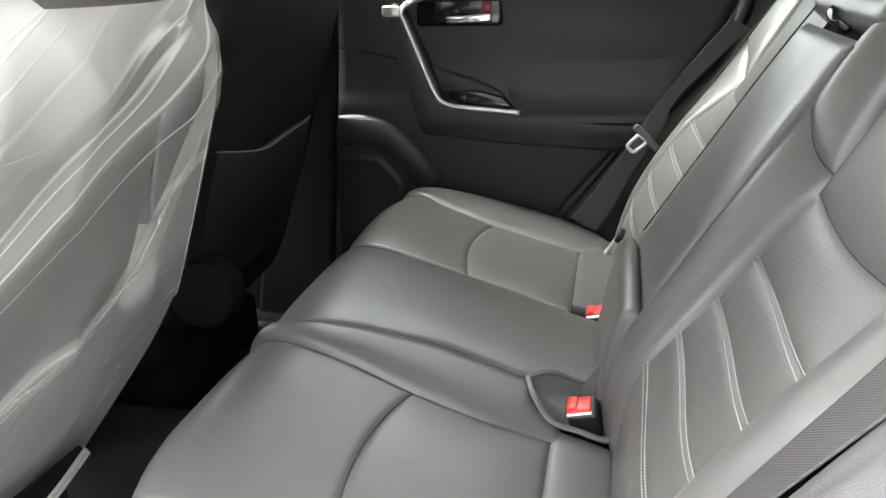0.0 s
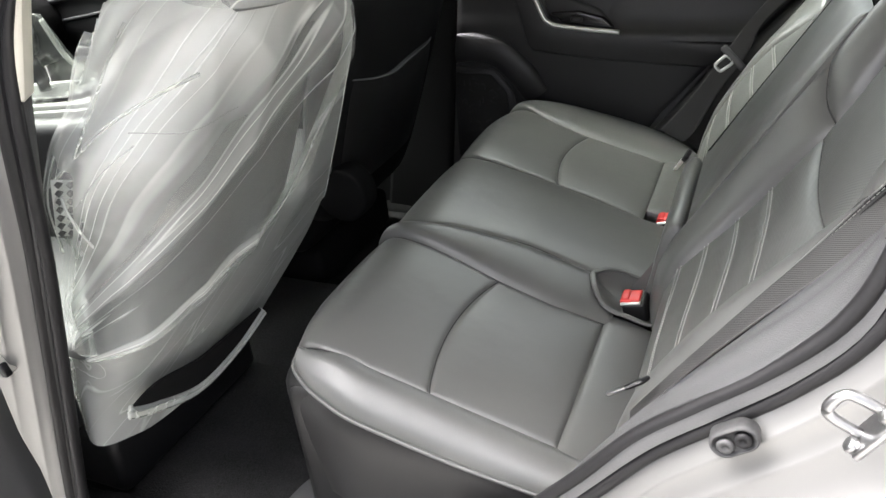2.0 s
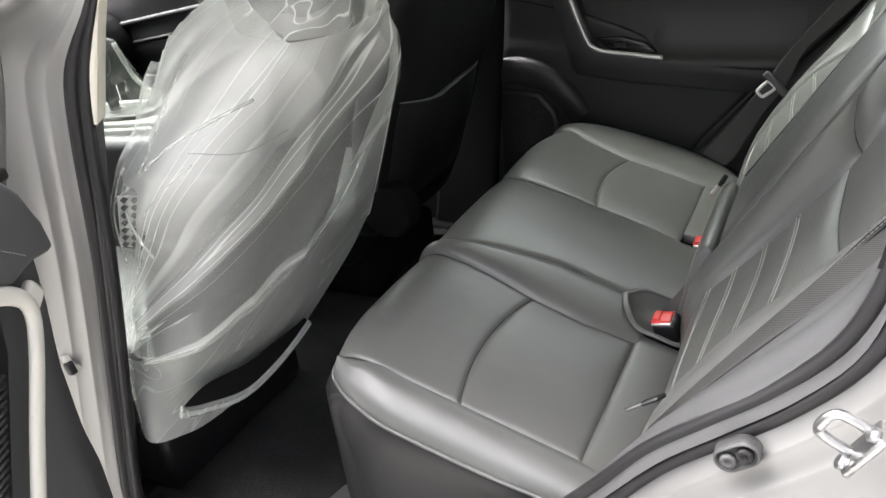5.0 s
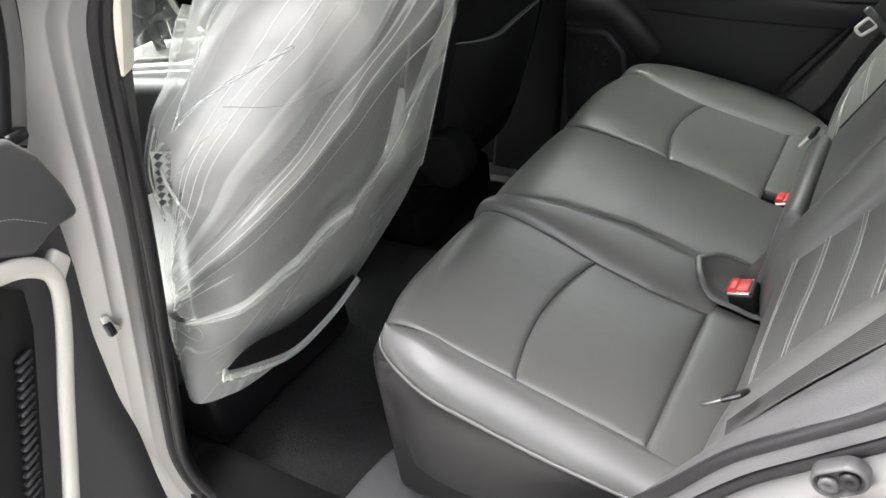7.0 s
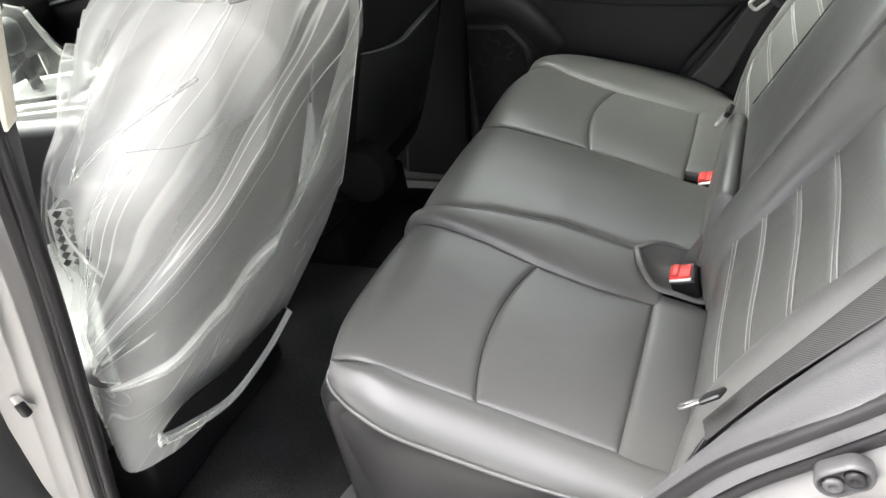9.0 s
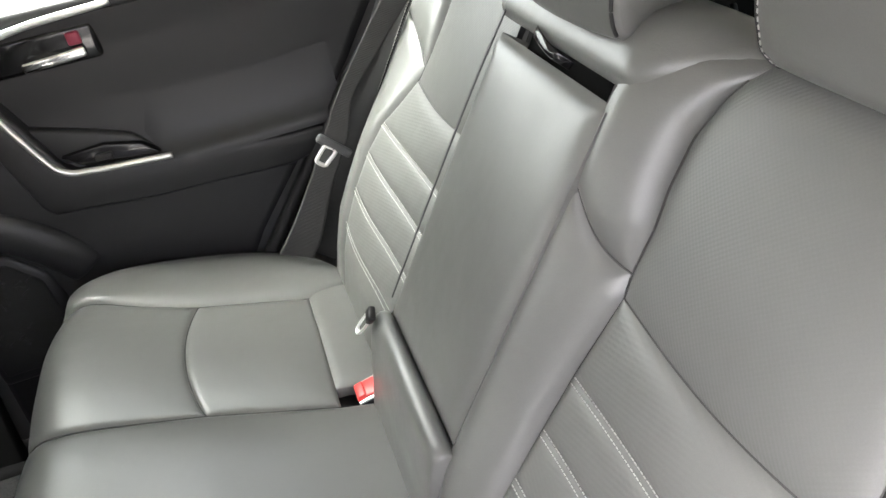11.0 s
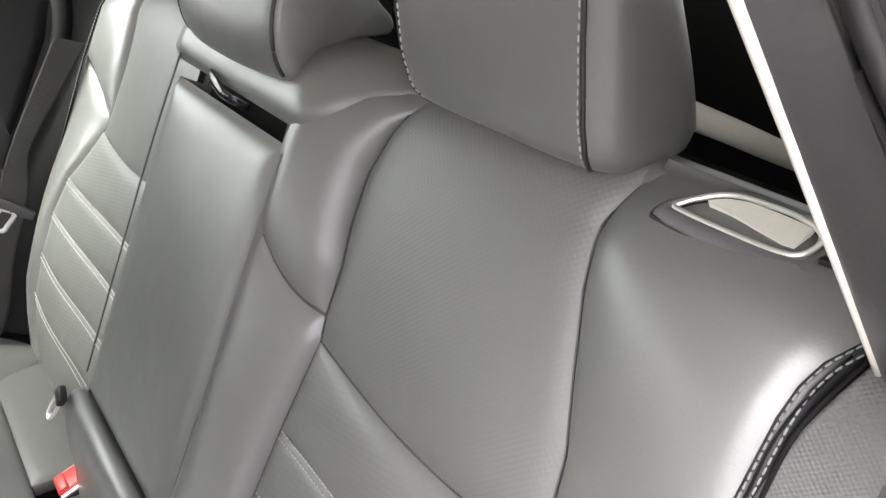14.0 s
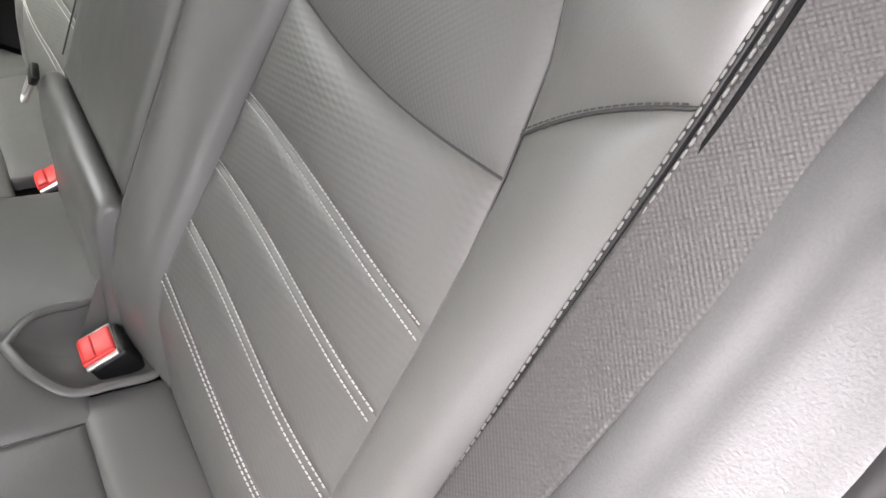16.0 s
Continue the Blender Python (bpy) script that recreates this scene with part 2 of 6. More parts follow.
def spline(pts, n):
    """n points along a smooth curve through pts, evenly spaced."""
    p = np.array(pts, float)
    if len(p) == 2:
        f = np.linspace(0, 1, n)[:, None]
        return p[0] * (1 - f) + p[1] * f
    q = np.vstack([2 * p[0] - p[1], p, 2 * p[-1] - p[-2]])
    out = []
    for i in range(1, len(q) - 2):
        t = np.linspace(0, 1, 24, endpoint=False)[:, None]
        a, b, c, d = q[i - 1], q[i], q[i + 1], q[i + 2]
        out.append(0.5 * (2 * b + (c - a) * t + (2 * a - 5 * b + 4 * c - d) * t * t + (3 * b - a - 3 * c + d) * t ** 3))
    out = np.vstack(out + [p[-1:]])
    return resample(out, n)


def resample(p, n):
    s = np.r_[0, np.cumsum(np.linalg.norm(np.diff(p, axis=0), axis=1))]
    t = np.linspace(0, s[-1], n)
    return np.stack([np.interp(t, s, p[:, k]) for k in range(p.shape[1])], 1)


def mesh_of(name, verts, faces, mat, smooth=True):
    me = bpy.data.meshes.new(name)
    me.from_pydata([tuple(map(float, v)) for v in verts], [], faces)
    me.materials.append(mat)
    if smooth:
        me.polygons.foreach_set("use_smooth", [True] * len(me.polygons))
    me.update()
    return me


def thing(name, at, label, category, group="", kind=""):
    ob = new(name)
    ob.location = at
    ob.empty_display_size = 0.05
    return tagged(ob, label, category, group, kind)


def put(name, data, parent=None, label=""):
    """Links a mesh, given in world places, as a part of a thing or of a part."""
    ob = new(name, data)
    if parent is not None:
        ob.parent = parent
        if parent.data is None:
            ob.matrix_parent_inverse = Matrix.Translation(-parent.location)
    if label:
        ob["label"] = label
    return ob


def turned(P, out):
    """Whether the sheet's own normals point away from the direction out, in the mean."""
    nn = np.cross(np.gradient(P, axis=0), np.gradient(P, axis=1))
    return bool(np.sum(nn * np.asarray(out, float)) < 0)


def inside(p, poly):
    """Whether the point p lies in the outline poly, both in plan."""
    hit, j = False, len(poly) - 1
    for i in range(len(poly)):
        (xi, yi), (xj, yj) = poly[i], poly[j]
        if (yi > p[1]) != (yj > p[1]) and p[0] < (xj - xi) * (p[1] - yi) / (yj - yi) + xi:
            hit = not hit
        j = i
    return hit


def grid(name, P, mat, skirt=0.0, out=None, wrap=False, hole=None):
    """A smooth sheet through P[i, j] that faces out, its rim turned down by skirt."""
    P = np.asarray(P, float)
    flip = turned(P, out) if out is not None else False
    a, b = P.shape[:2]
    if skirt:
        du, dv = np.gradient(P, axis=0), np.gradient(P, axis=1)
        nn = np.cross(du, dv)
        nn /= np.linalg.norm(nn, axis=2, keepdims=True) + 1e-9
        if flip:
            nn = -nn
        nn[0], nn[-1] = nn[2], nn[-3]
        nn[:, 0], nn[:, -1] = nn[:, 2], nn[:, -3]
        Q = np.zeros((a + 2, b + 2, 3))
        Q[1:-1, 1:-1] = P
        low = P - nn * skirt
        Q[0, 1:-1], Q[-1, 1:-1], Q[1:-1, 0], Q[1:-1, -1] = low[0], low[-1], low[:, 0], low[:, -1]
        Q[0, 0], Q[0, -1], Q[-1, 0], Q[-1, -1] = low[0, 0], low[0, -1], low[-1, 0], low[-1, -1]
        P, a, b = Q, a + 2, b + 2
    idx = np.arange(a * b).reshape(a, b)
    f = []
    for i in range(a if wrap else a - 1):
        for j in range(b - 1):
            k = (i + 1) % a
            if hole is not None and inside((P[i, j] + P[k, j + 1])[:2] / 2, hole):
                continue
            q = (int(idx[i, j]), int(idx[k, j]), int(idx[k, j + 1]), int(idx[i, j + 1]))
            f.append(q[::-1] if flip else q)
    return mesh_of(name, P.reshape(-1, 3), f, mat)


def ease(n):
    return (1 - np.cos(np.linspace(0, math.pi, n))) / 2


def pillow(P, puff, dip=0.004, r=0.008, sides=(1, 1, 1, 1), out=(0, 0, 1)):
    """Swells the sheet P between its seams; sides: which of its four edges are sewn down."""
    a, b = P.shape[:2]
    du, dv = np.gradient(P, axis=0), np.gradient(P, axis=1)
    nn = np.cross(du, dv)
    nn /= np.linalg.norm(nn, axis=2, keepdims=True) + 1e-9
    if turned(P, out):
        nn = -nn
    lu = np.r_[0, np.cumsum(np.linalg.norm(np.diff(P[:, b // 2], axis=0), axis=1))]
    lv = np.r_[0, np.cumsum(np.linalg.norm(np.diff(P[a // 2], axis=0), axis=1))]
    u, v = lu / lu[-1], lv / lv[-1]
    big = 9.0
    e = np.full((a, b), big)
    for on, dist in zip(sides, (lu[:, None] + 0 * lv, lu[-1] - lu[:, None] + 0 * lv, lv[None] + 0 * lu[:, None], lv[-1] - lv[None] + 0 * lu[:, None])):
        if on:
            e = np.minimum(e, dist)
    fu = 1 - np.where(u < 0.5, sides[0], sides[1]) * np.abs(2 * u - 1) ** 3
    fv = 1 - np.where(v < 0.5, sides[2], sides[3]) * np.abs(2 * v - 1) ** 3
    h = puff * fu[:, None] * fv[None] - dip * np.exp(-((e / r) ** 1.3))
    return P + nn * h[..., None]


def coons(c0, c1, d0, d1, a=26, b=26):
    """The sheet between four curves: c0, c1 run along u at v = 0 and 1; d0, d1 along v at u = 0 and 1."""
    u, v = ease(a), ease(b)

    def at(c, t, n):
        p = spline(c, 200)
        k = t * 199
        return np.stack([np.interp(k, np.arange(200), p[:, i]) for i in range(3)], 1)
    C0, C1, D0, D1 = at(c0, u, a), at(c1, u, a), at(d0, v, b), at(d1, v, b)
    U, V = u[:, None, None], v[None, :, None]
    return ((1 - V) * C0[:, None] + V * C1[:, None] + (1 - U) * D0[None] + U * D1[None]
            - (1 - U) * (1 - V) * C0[0] - U * (1 - V) * C0[-1] - (1 - U) * V * C1[0] - U * V * C1[-1])


def tube(name, pts, r, mat, n=60, sides=8, flat=(1, 1), closed=False, up=(0, 0, 1)):
    """A rod along a smooth curve; flat: its half widths across and along up, in r."""
    p = spline(pts, n) if not closed else resample(spline(list(pts) + [pts[0]], n * 2), n + 1)[:-1]
    t = np.roll(p, -1, 0) - np.roll(p, 1, 0) if closed else np.gradient(p, axis=0)
    t /= np.linalg.norm(t, axis=1, keepdims=True) + 1e-9
    x = np.cross(t, np.array(up, float))
    x /= np.linalg.norm(x, axis=1, keepdims=True) + 1e-9
    y = np.cross(x, t)
    ang = np.linspace(0, 2 * math.pi, sides, endpoint=False)
    ring = [(p + r * (flat[0] * math.cos(k) * x + flat[1] * math.sin(k) * y)) for k in ang]
    P = np.stack(ring, 0)
    m = len(p)
    idx = lambda i, j: (i % sides) * m + (j % m)  # noqa: E731
    f = [(idx(i, j), idx(i + 1, j), idx(i + 1, j + 1), idx(i, j + 1)) for i in range(sides) for j in range(m if closed else m - 1)]
    if not closed:
        f += [tuple(idx(i, 0) for i in range(sides))[::-1], tuple(idx(i, m - 1) for i in range(sides))]
    return mesh_of(name, P.reshape(-1, 3), f, mat)


def loft(name, rings, mat, caps=True):
    R = np.asarray(rings, float)
    a, b = R.shape[:2]
    f = [(i * b + j, i * b + (j + 1) % b, (i + 1) * b + (j + 1) % b, (i + 1) * b + j) for i in range(a - 1) for j in range(b)]
    if caps:
        f += [tuple(range(b))[::-1], tuple((a - 1) * b + j for j in range(b))]
    return mesh_of(name, R.reshape(-1, 3), f, mat)


def rounded(name, size, m, mat, bevel=0.004, seg=3, taper=1.0):
    """A block with rounded edges; taper: how much narrower its top is."""
    bm = bmesh.new()
    bmesh.ops.create_cube(bm, size=1)
    for v in bm.verts:
        k = taper if v.co.z > 0 else 1.0
        v.co = Vector((v.co.x * size[0] * k, v.co.y * size[1] * k, v.co.z * size[2]))
    bmesh.ops.bevel(bm, geom=list(bm.edges), offset=bevel, segments=seg, affect="EDGES", profile=0.5)
    bm.transform(m)
    me = bpy.data.meshes.new(name)
    bm.to_mesh(me)
    bm.free()
    me.materials.append(mat)
    me.polygons.foreach_set("use_smooth", [True] * len(me.polygons))
    return me


def prism(name, outline, axis, lo, hi, mat, bevel=0.004, seg=2):
    """A plate of the given outline, two coordinates a corner, from lo to hi along axis, with eased edges."""
    bm = bmesh.new()
    k = "xyz".index(axis)
    others = [i for i in range(3) if i != k]
    vs = []
    for p in outline:
        c = [0, 0, 0]
        c[others[0]], c[others[1]], c[k] = p[0], p[1], lo
        vs.append(bm.verts.new(c))
    face = bm.faces.new(vs)
    r = bmesh.ops.extrude_face_region(bm, geom=[face])
    vec = [0, 0, 0]
    vec[k] = hi - lo
    bmesh.ops.translate(bm, vec=vec, verts=[g for g in r["geom"] if isinstance(g, bmesh.types.BMVert)])
    bmesh.ops.recalc_face_normals(bm, faces=list(bm.faces))
    if bevel:
        bmesh.ops.bevel(bm, geom=list(bm.edges), offset=bevel, segments=seg, affect="EDGES", profile=0.5)
    me = bpy.data.meshes.new(name)
    bm.to_mesh(me)
    bm.free()
    me.materials.append(mat)
    me.polygons.foreach_set("use_smooth", [True] * len(me.polygons))
    return me


def sew(name, pts, normals, mat, length=0.0046, gap=0.0008, r=0.0006):
    """A row of short threads along pts, lying on a surface with those normals."""
    p = np.array(pts, float)
    nn = np.array(normals, float) + 0 * p
    s = np.r_[0, np.cumsum(np.linalg.norm(np.diff(p, axis=0), axis=1))]
    ev = lambda q, w: np.array([np.interp(q, s, w[:, k]) for k in range(3)])  # noqa: E731
    V, F, q = [], [], 0.001
    while q + length < s[-1]:
        a, b, m = ev(q, p), ev(q + length, p), ev(q + length / 2, nn)
        m /= np.linalg.norm(m) + 1e-9
        t = b - a
        side = np.cross(t, m)
        side /= np.linalg.norm(side) + 1e-9
        o = len(V)
        a1, b1 = a * 0.82 + b * 0.18, a * 0.18 + b * 0.82
        V += [a] + [w for e in (a1, b1) for w in (e + side * r, e + m * r * 1.2, e - side * r, e - m * r)] + [b]
        for k in range(4):
            j = (k + 1) % 4
            F += [(o, o + 1 + k, o + 1 + j), (o + 1 + k, o + 5 + k, o + 5 + j, o + 1 + j), (o + 9, o + 5 + j, o + 5 + k)]
        q += length + gap
    return mesh_of(name, V, F, mat, False)

# ---- the back's slanting frame: y across, s up the slope, n out of it ----
SB, CB = math.sin(LEAN31), math.cos(LEAN31)
BACKN = np.array([-CB, 0, SB])


def bk(y, s, n):
    y, s, n = np.broadcast_arrays(np.asarray(y, float), s, n)
    return np.stack([s * SB - CB * n, y, CB * s + SB * n], -1)


def curve(pairs):
    k = sorted(pairs)
    xs, ys = [p[0] for p in k], [p[1] for p in k]
    return lambda q: np.interp(q, xs, ys)


Y_RIGHT = curve([(1.34, -0.408), (1.317, -0.401), (1.287, -0.394), (1.25, -0.402), (1.2, -0.42), (1.15, -0.44), (1.08, -0.453), (1.03, -0.468), (0.99, -0.480), (0.934, -0.485), (0.866, -0.482), (0.78, -0.475), (0.66, -0.47)])
Y_LEFT = curve([(1.34, -0.21), (1.315, -0.188), (1.28, -0.165), (1.24, -0.152), (1.19, -0.153), (1.15, -0.16), (1.104, -0.160), (1.08, -0.166), (0.979, -0.156), (0.912, -0.159), (0.853, -0.167), (0.797, -0.175), (0.66, -0.19)])
Y_OUT = curve([(1.34, -0.578), (1.30, -0.567), (1.28, -0.557), (1.265, -0.554), (1.235, -0.554), (1.17, -0.555), (1.10, -0.553), (1.02, -0.551), (0.68, -0.545)])
Y_IN = curve([(1.34, -0.095), (1.29, -0.09), (1.25, -0.078), (1.15, -0.08), (0.9, -0.082), (0.66, -0.10)])
# how far each seam stands out: the lower back swells forward
N_LEFT = curve([(1.34, 0.310), (1.30, 0.322), (1.08, 0.320), (0.979, 0.322), (0.912, 0.329), (0.853, 0.340), (0.797, 0.350), (0.755, 0.345), (0.70, 0.322), (0.66, 0.306)])
N_RIGHT = curve([(1.34, 0.298), (1.31, 0.312), (1.27, 0.319), (1.15, 0.319), (1.08, 0.321), (1.03, 0.333), (0.99, 0.345), (0.934, 0.352), (0.866, 0.354), (0.80, 0.350), (0.74, 0.338), (0.66, 0.312)])
N_OUT = curve([(1.34, 0.292), (1.315, 0.318), (1.285, 0.340), (1.25, 0.351), (1.17, 0.356), (0.934, 0.360), (0.80, 0.356), (0.66, 0.330)])
N_IN = curve([(1.34, 0.366), (0.95, 0.366), (0.80, 0.370), (0.74, 0.362), (0.66, 0.332)])


def strip(ya, yb, na, nb, s0, s1, a=26, b=26, mirror=None, lift=0.0, hollow=1.0):
    """A panel of the back between two seams ya(s), yb(s) that stand out by na(s), nb(s), from s0(u) up to s1(u). mirror: the far side, about that plane."""
    u, v = ease(a)[:, None], ease(b)[None]
    s = (1 - v) * s0(u) + v * s1(u)
    y = (1 - u) * ya(s) + u * yb(s)
    k = u ** hollow
    n = (1 - k) * na(s) + k * nb(s) + lift
    if mirror is not None:
        y = 2 * mirror - y
    return bk(y, s, n)


def flat(c):
    return lambda q: c + 0 * np.asarray(q, float)


def line(a, b, bow=0.0):
    return lambda q: a + (b - a) * np.asarray(q, float) + bow * np.sin(np.asarray(q, float) * math.pi)


STITCH = [(0.980, 0.990, 0.003), (0.914, 0.931, 0.006), (0.855, 0.863, 0.009), (0.801, 0.795, 0.010)]   # inner and outer end of each double row, and its sag
HOLLOW = 1.9


def sagging(a, b, sag):
    """A row that hangs a little before it sweeps up to its outer end."""
    return lambda q: a + (b - a) * np.asarray(q, float) - sag * np.sin(np.asarray(q, float) ** 2 * math.pi)


def tucked(n):
    """A seam's height that draws in under the shoulder at the top."""
    return lambda s: n(s) - 0.018 * np.clip((np.asarray(s, float) - 1.225) / 0.085, 0, 1) ** 2


def back_panels(parent, mirror=None, lift=0.0):
    """Centre panel, stitched strips and outer bolster of one outer seat's back."""
    fl = mirror is not None
    y_right = (lambda q: Y_RIGHT(q) - 0.05 * np.clip((np.asarray(q, float) - 1.13) / 0.14, 0, 1) ** 1.5) if fl else Y_RIGHT
    mk = lambda nm, P, mat, puff, dip=0.004, r=0.008, label="": put(nm, grid(nm, pillow(P, puff, dip, r, out=BACKN), mat, 0.02, BACKN), parent, label)  # noqa: E731
    mk("perforated_panel", strip(Y_LEFT, y_right, N_LEFT, N_RIGHT, line(1.08, 1.08, -0.012), flat(1.338), 34, 40, mirror, lift, HOLLOW), PERF, 0.010, label="finely perforated grey leather")
    levels = [line(1.08, 1.08, -0.012)] + [sagging(*row) for row in STITCH] + [flat(0.66)]
    for i in range(5):
        P = strip(Y_LEFT, y_right, N_LEFT, N_RIGHT, levels[i + 1], levels[i], 34, 22, mirror, lift, HOLLOW)
        Q = pillow(P, 0.006 if i == 0 else 0.0025, 0.0025, 0.005, out=BACKN)
        put("stitched_panel", grid("stitched_panel", Q, RIBBED, 0.02, BACKN), parent)
        if i < 4:
            for k in (1, -1):
                u = np.linspace(0.012, 0.996, 64)
                s = levels[i + 1](u) + k * 0.0038
                ys = (1 - u) * Y_LEFT(s) + u * y_right(s)
                ys = 2 * mirror - ys if fl else ys
                w = u ** HOLLOW
                h = (1 - w) * N_LEFT(s) + w * N_RIGHT(s) + lift + 0.0008 + (0.006 if i == 0 and k > 0 else 0.0025) * (1 - np.abs(2 * u - 1) ** 3) * 0.1
                put("stitching", sew("stitching", bk(ys, s, h), BACKN, THREAD, r=0.0007), parent, "pale double top-stitching")
    side = line(1.106, 1.172, 0.004)
    n_out = (lambda q: N_OUT(q) - 0.014) if fl else N_OUT
    mk("bolster_panel", strip(y_right, Y_OUT, N_RIGHT, n_out, side, flat(1.343), 26, 34, mirror, lift), LEATHER, 0.009 if fl else 0.011)
    mk("bolster_panel", strip(y_right, Y_OUT, N_RIGHT, n_out, flat(0.66), side, 26, 34, mirror, lift), LEATHER, 0.010 if fl else 0.014)
    # outer gusset that turns round to the side, near-black to paint its shade
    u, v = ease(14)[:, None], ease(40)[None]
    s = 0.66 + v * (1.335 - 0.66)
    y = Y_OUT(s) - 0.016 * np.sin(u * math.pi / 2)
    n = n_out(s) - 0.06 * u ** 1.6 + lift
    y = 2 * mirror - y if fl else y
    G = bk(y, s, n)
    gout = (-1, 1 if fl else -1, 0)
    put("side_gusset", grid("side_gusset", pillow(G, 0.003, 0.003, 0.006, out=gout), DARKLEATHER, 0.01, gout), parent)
    # double row of stitching along the outer seam
    sv = np.linspace(0.7, 1.325, 90)
    for k, h in ((-0.0022, 0.0004), (-0.0066, -0.0012)):
        ys = Y_OUT(sv) + k
        ys = 2 * mirror - ys if fl else ys
        put("stitching", sew("stitching", bk(ys, sv, n_out(sv) + h + lift), (-0.8, 0.6 if fl else -0.6, 0.3), DARKTHREAD, r=0.0006), parent, "grey double top-stitching")
    # matte black tubes stand in for the shade between and beside the stitch rows
    for k, h, r in ((-0.0044, -0.0013, 0.0009), (-0.0098, -0.0045, 0.0016)):
        ys = Y_OUT(sv) + k
        ys = 2 * mirror - ys if fl else ys
        put("seam", tube("seam", [tuple(p) for p in bk(ys, sv, n_out(sv) + h + lift)][::6], r, MATTE, 60, 6), parent)
    u = np.linspace(0.02, 0.98, 40)
    s = side(u) + 0.0012
    ys = (1 - u) * y_right(s) + u * Y_OUT(s)
    ys = 2 * mirror - ys if fl else ys
    put("stitching", sew("stitching", bk(ys, s, (1 - u) * N_RIGHT(s) + u * n_out(s) + lift), BACKN, SEAM, r=0.0005), parent)
    # thin dark tubes paint the crease shade of the sunk seams
    sv = np.linspace(0.68, 1.30, 50)
    for fn, n in ((Y_LEFT, N_LEFT), (y_right, N_RIGHT)):
        y = fn(sv)
        seam_shade(parent, bk(2 * mirror - y if fl else y, sv, n(sv) - 0.0035 + lift), 0.001)
    u = np.linspace(0, 1, 30)
    for fa, fb, na, nb, ss, pw in ((Y_LEFT, y_right, N_LEFT, N_RIGHT, levels[0], HOLLOW), (y_right, Y_OUT, N_RIGHT, n_out, side, 1.0)):
        sq = ss(u)
        y = (1 - u) * fa(sq) + u * fb(sq)
        seam_shade(parent, bk(2 * mirror - y if fl else y, sq, (1 - u ** pw) * na(sq) + u ** pw * nb(sq) - 0.0035 + lift))
    # shoulder that rolls over the top
    prof = spline([(1.310, 0.298), (1.324, 0.302), (1.337, 0.296), (1.345, 0.275), (1.345, 0.245), (1.330, 0.19)], 18)
    yy = np.linspace(0.205 if not fl else -0.165, -0.562, 60)
    mid = spline([(1.246, 0.33), (1.249, 0.358), (1.262, 0.370), (1.305, 0.362), (1.330, 0.342), (1.346, 0.30), (1.346, 0.20)], 18)
    f = np.clip((yy + 0.185) / 0.10, 0, 1) * (0 if fl else 1)
    f = f * f * (3 - 2 * f)
    S = np.stack([bk(2 * mirror - yy if fl else yy, p[0] * (1 - f) + m[0] * f, p[1] * (1 - f) + m[1] * f + lift) for p, m in zip(prof, mid)], 0)
    put("shoulder", grid("shoulder", S, LEATHER, 0.02, (0, 0, 1)), parent)


def seam_shade(parent, pts, r=0.0013):
    """A dark tube that paints the crease shade of a sewn seam."""
    put("seam", tube("seam", [tuple(p) for p in pts], r * 0.85, SEAM, 60, 6), parent)


FRONT_X = curve([(0, 0.402), (0.03, 0.390), (0.10, 0.380), (0.25, 0.375), (0.5, 0.3755), (0.72, 0.379), (0.86, 0.385), (0.94, 0.393), (1, 0.407)])
REAR_X = curve([(0, 0.476), (0.03, 0.489), (0.10, 0.495), (0.22, 0.488), (0.40, 0.474), (0.58, 0.459), (0.76, 0.444), (0.90, 0.431), (1, 0.418)])
HALF_Y = curve([(0, 0.095), (0.03, 0.105), (0.10, 0.111), (0.3, 0.113), (0.55, 0.112), (0.75, 0.108), (0.88, 0.101), (0.95, 0.092), (1, 0.078)])


def posts(h, x, cy, z):
    for dy in (-0.055, 0.055):
        put("post", tube("post", [(x, cy + dy, z - 0.05), (x + 0.002, cy + dy, z + 0.02)], 0.006, CHROME, 6, 10), h)


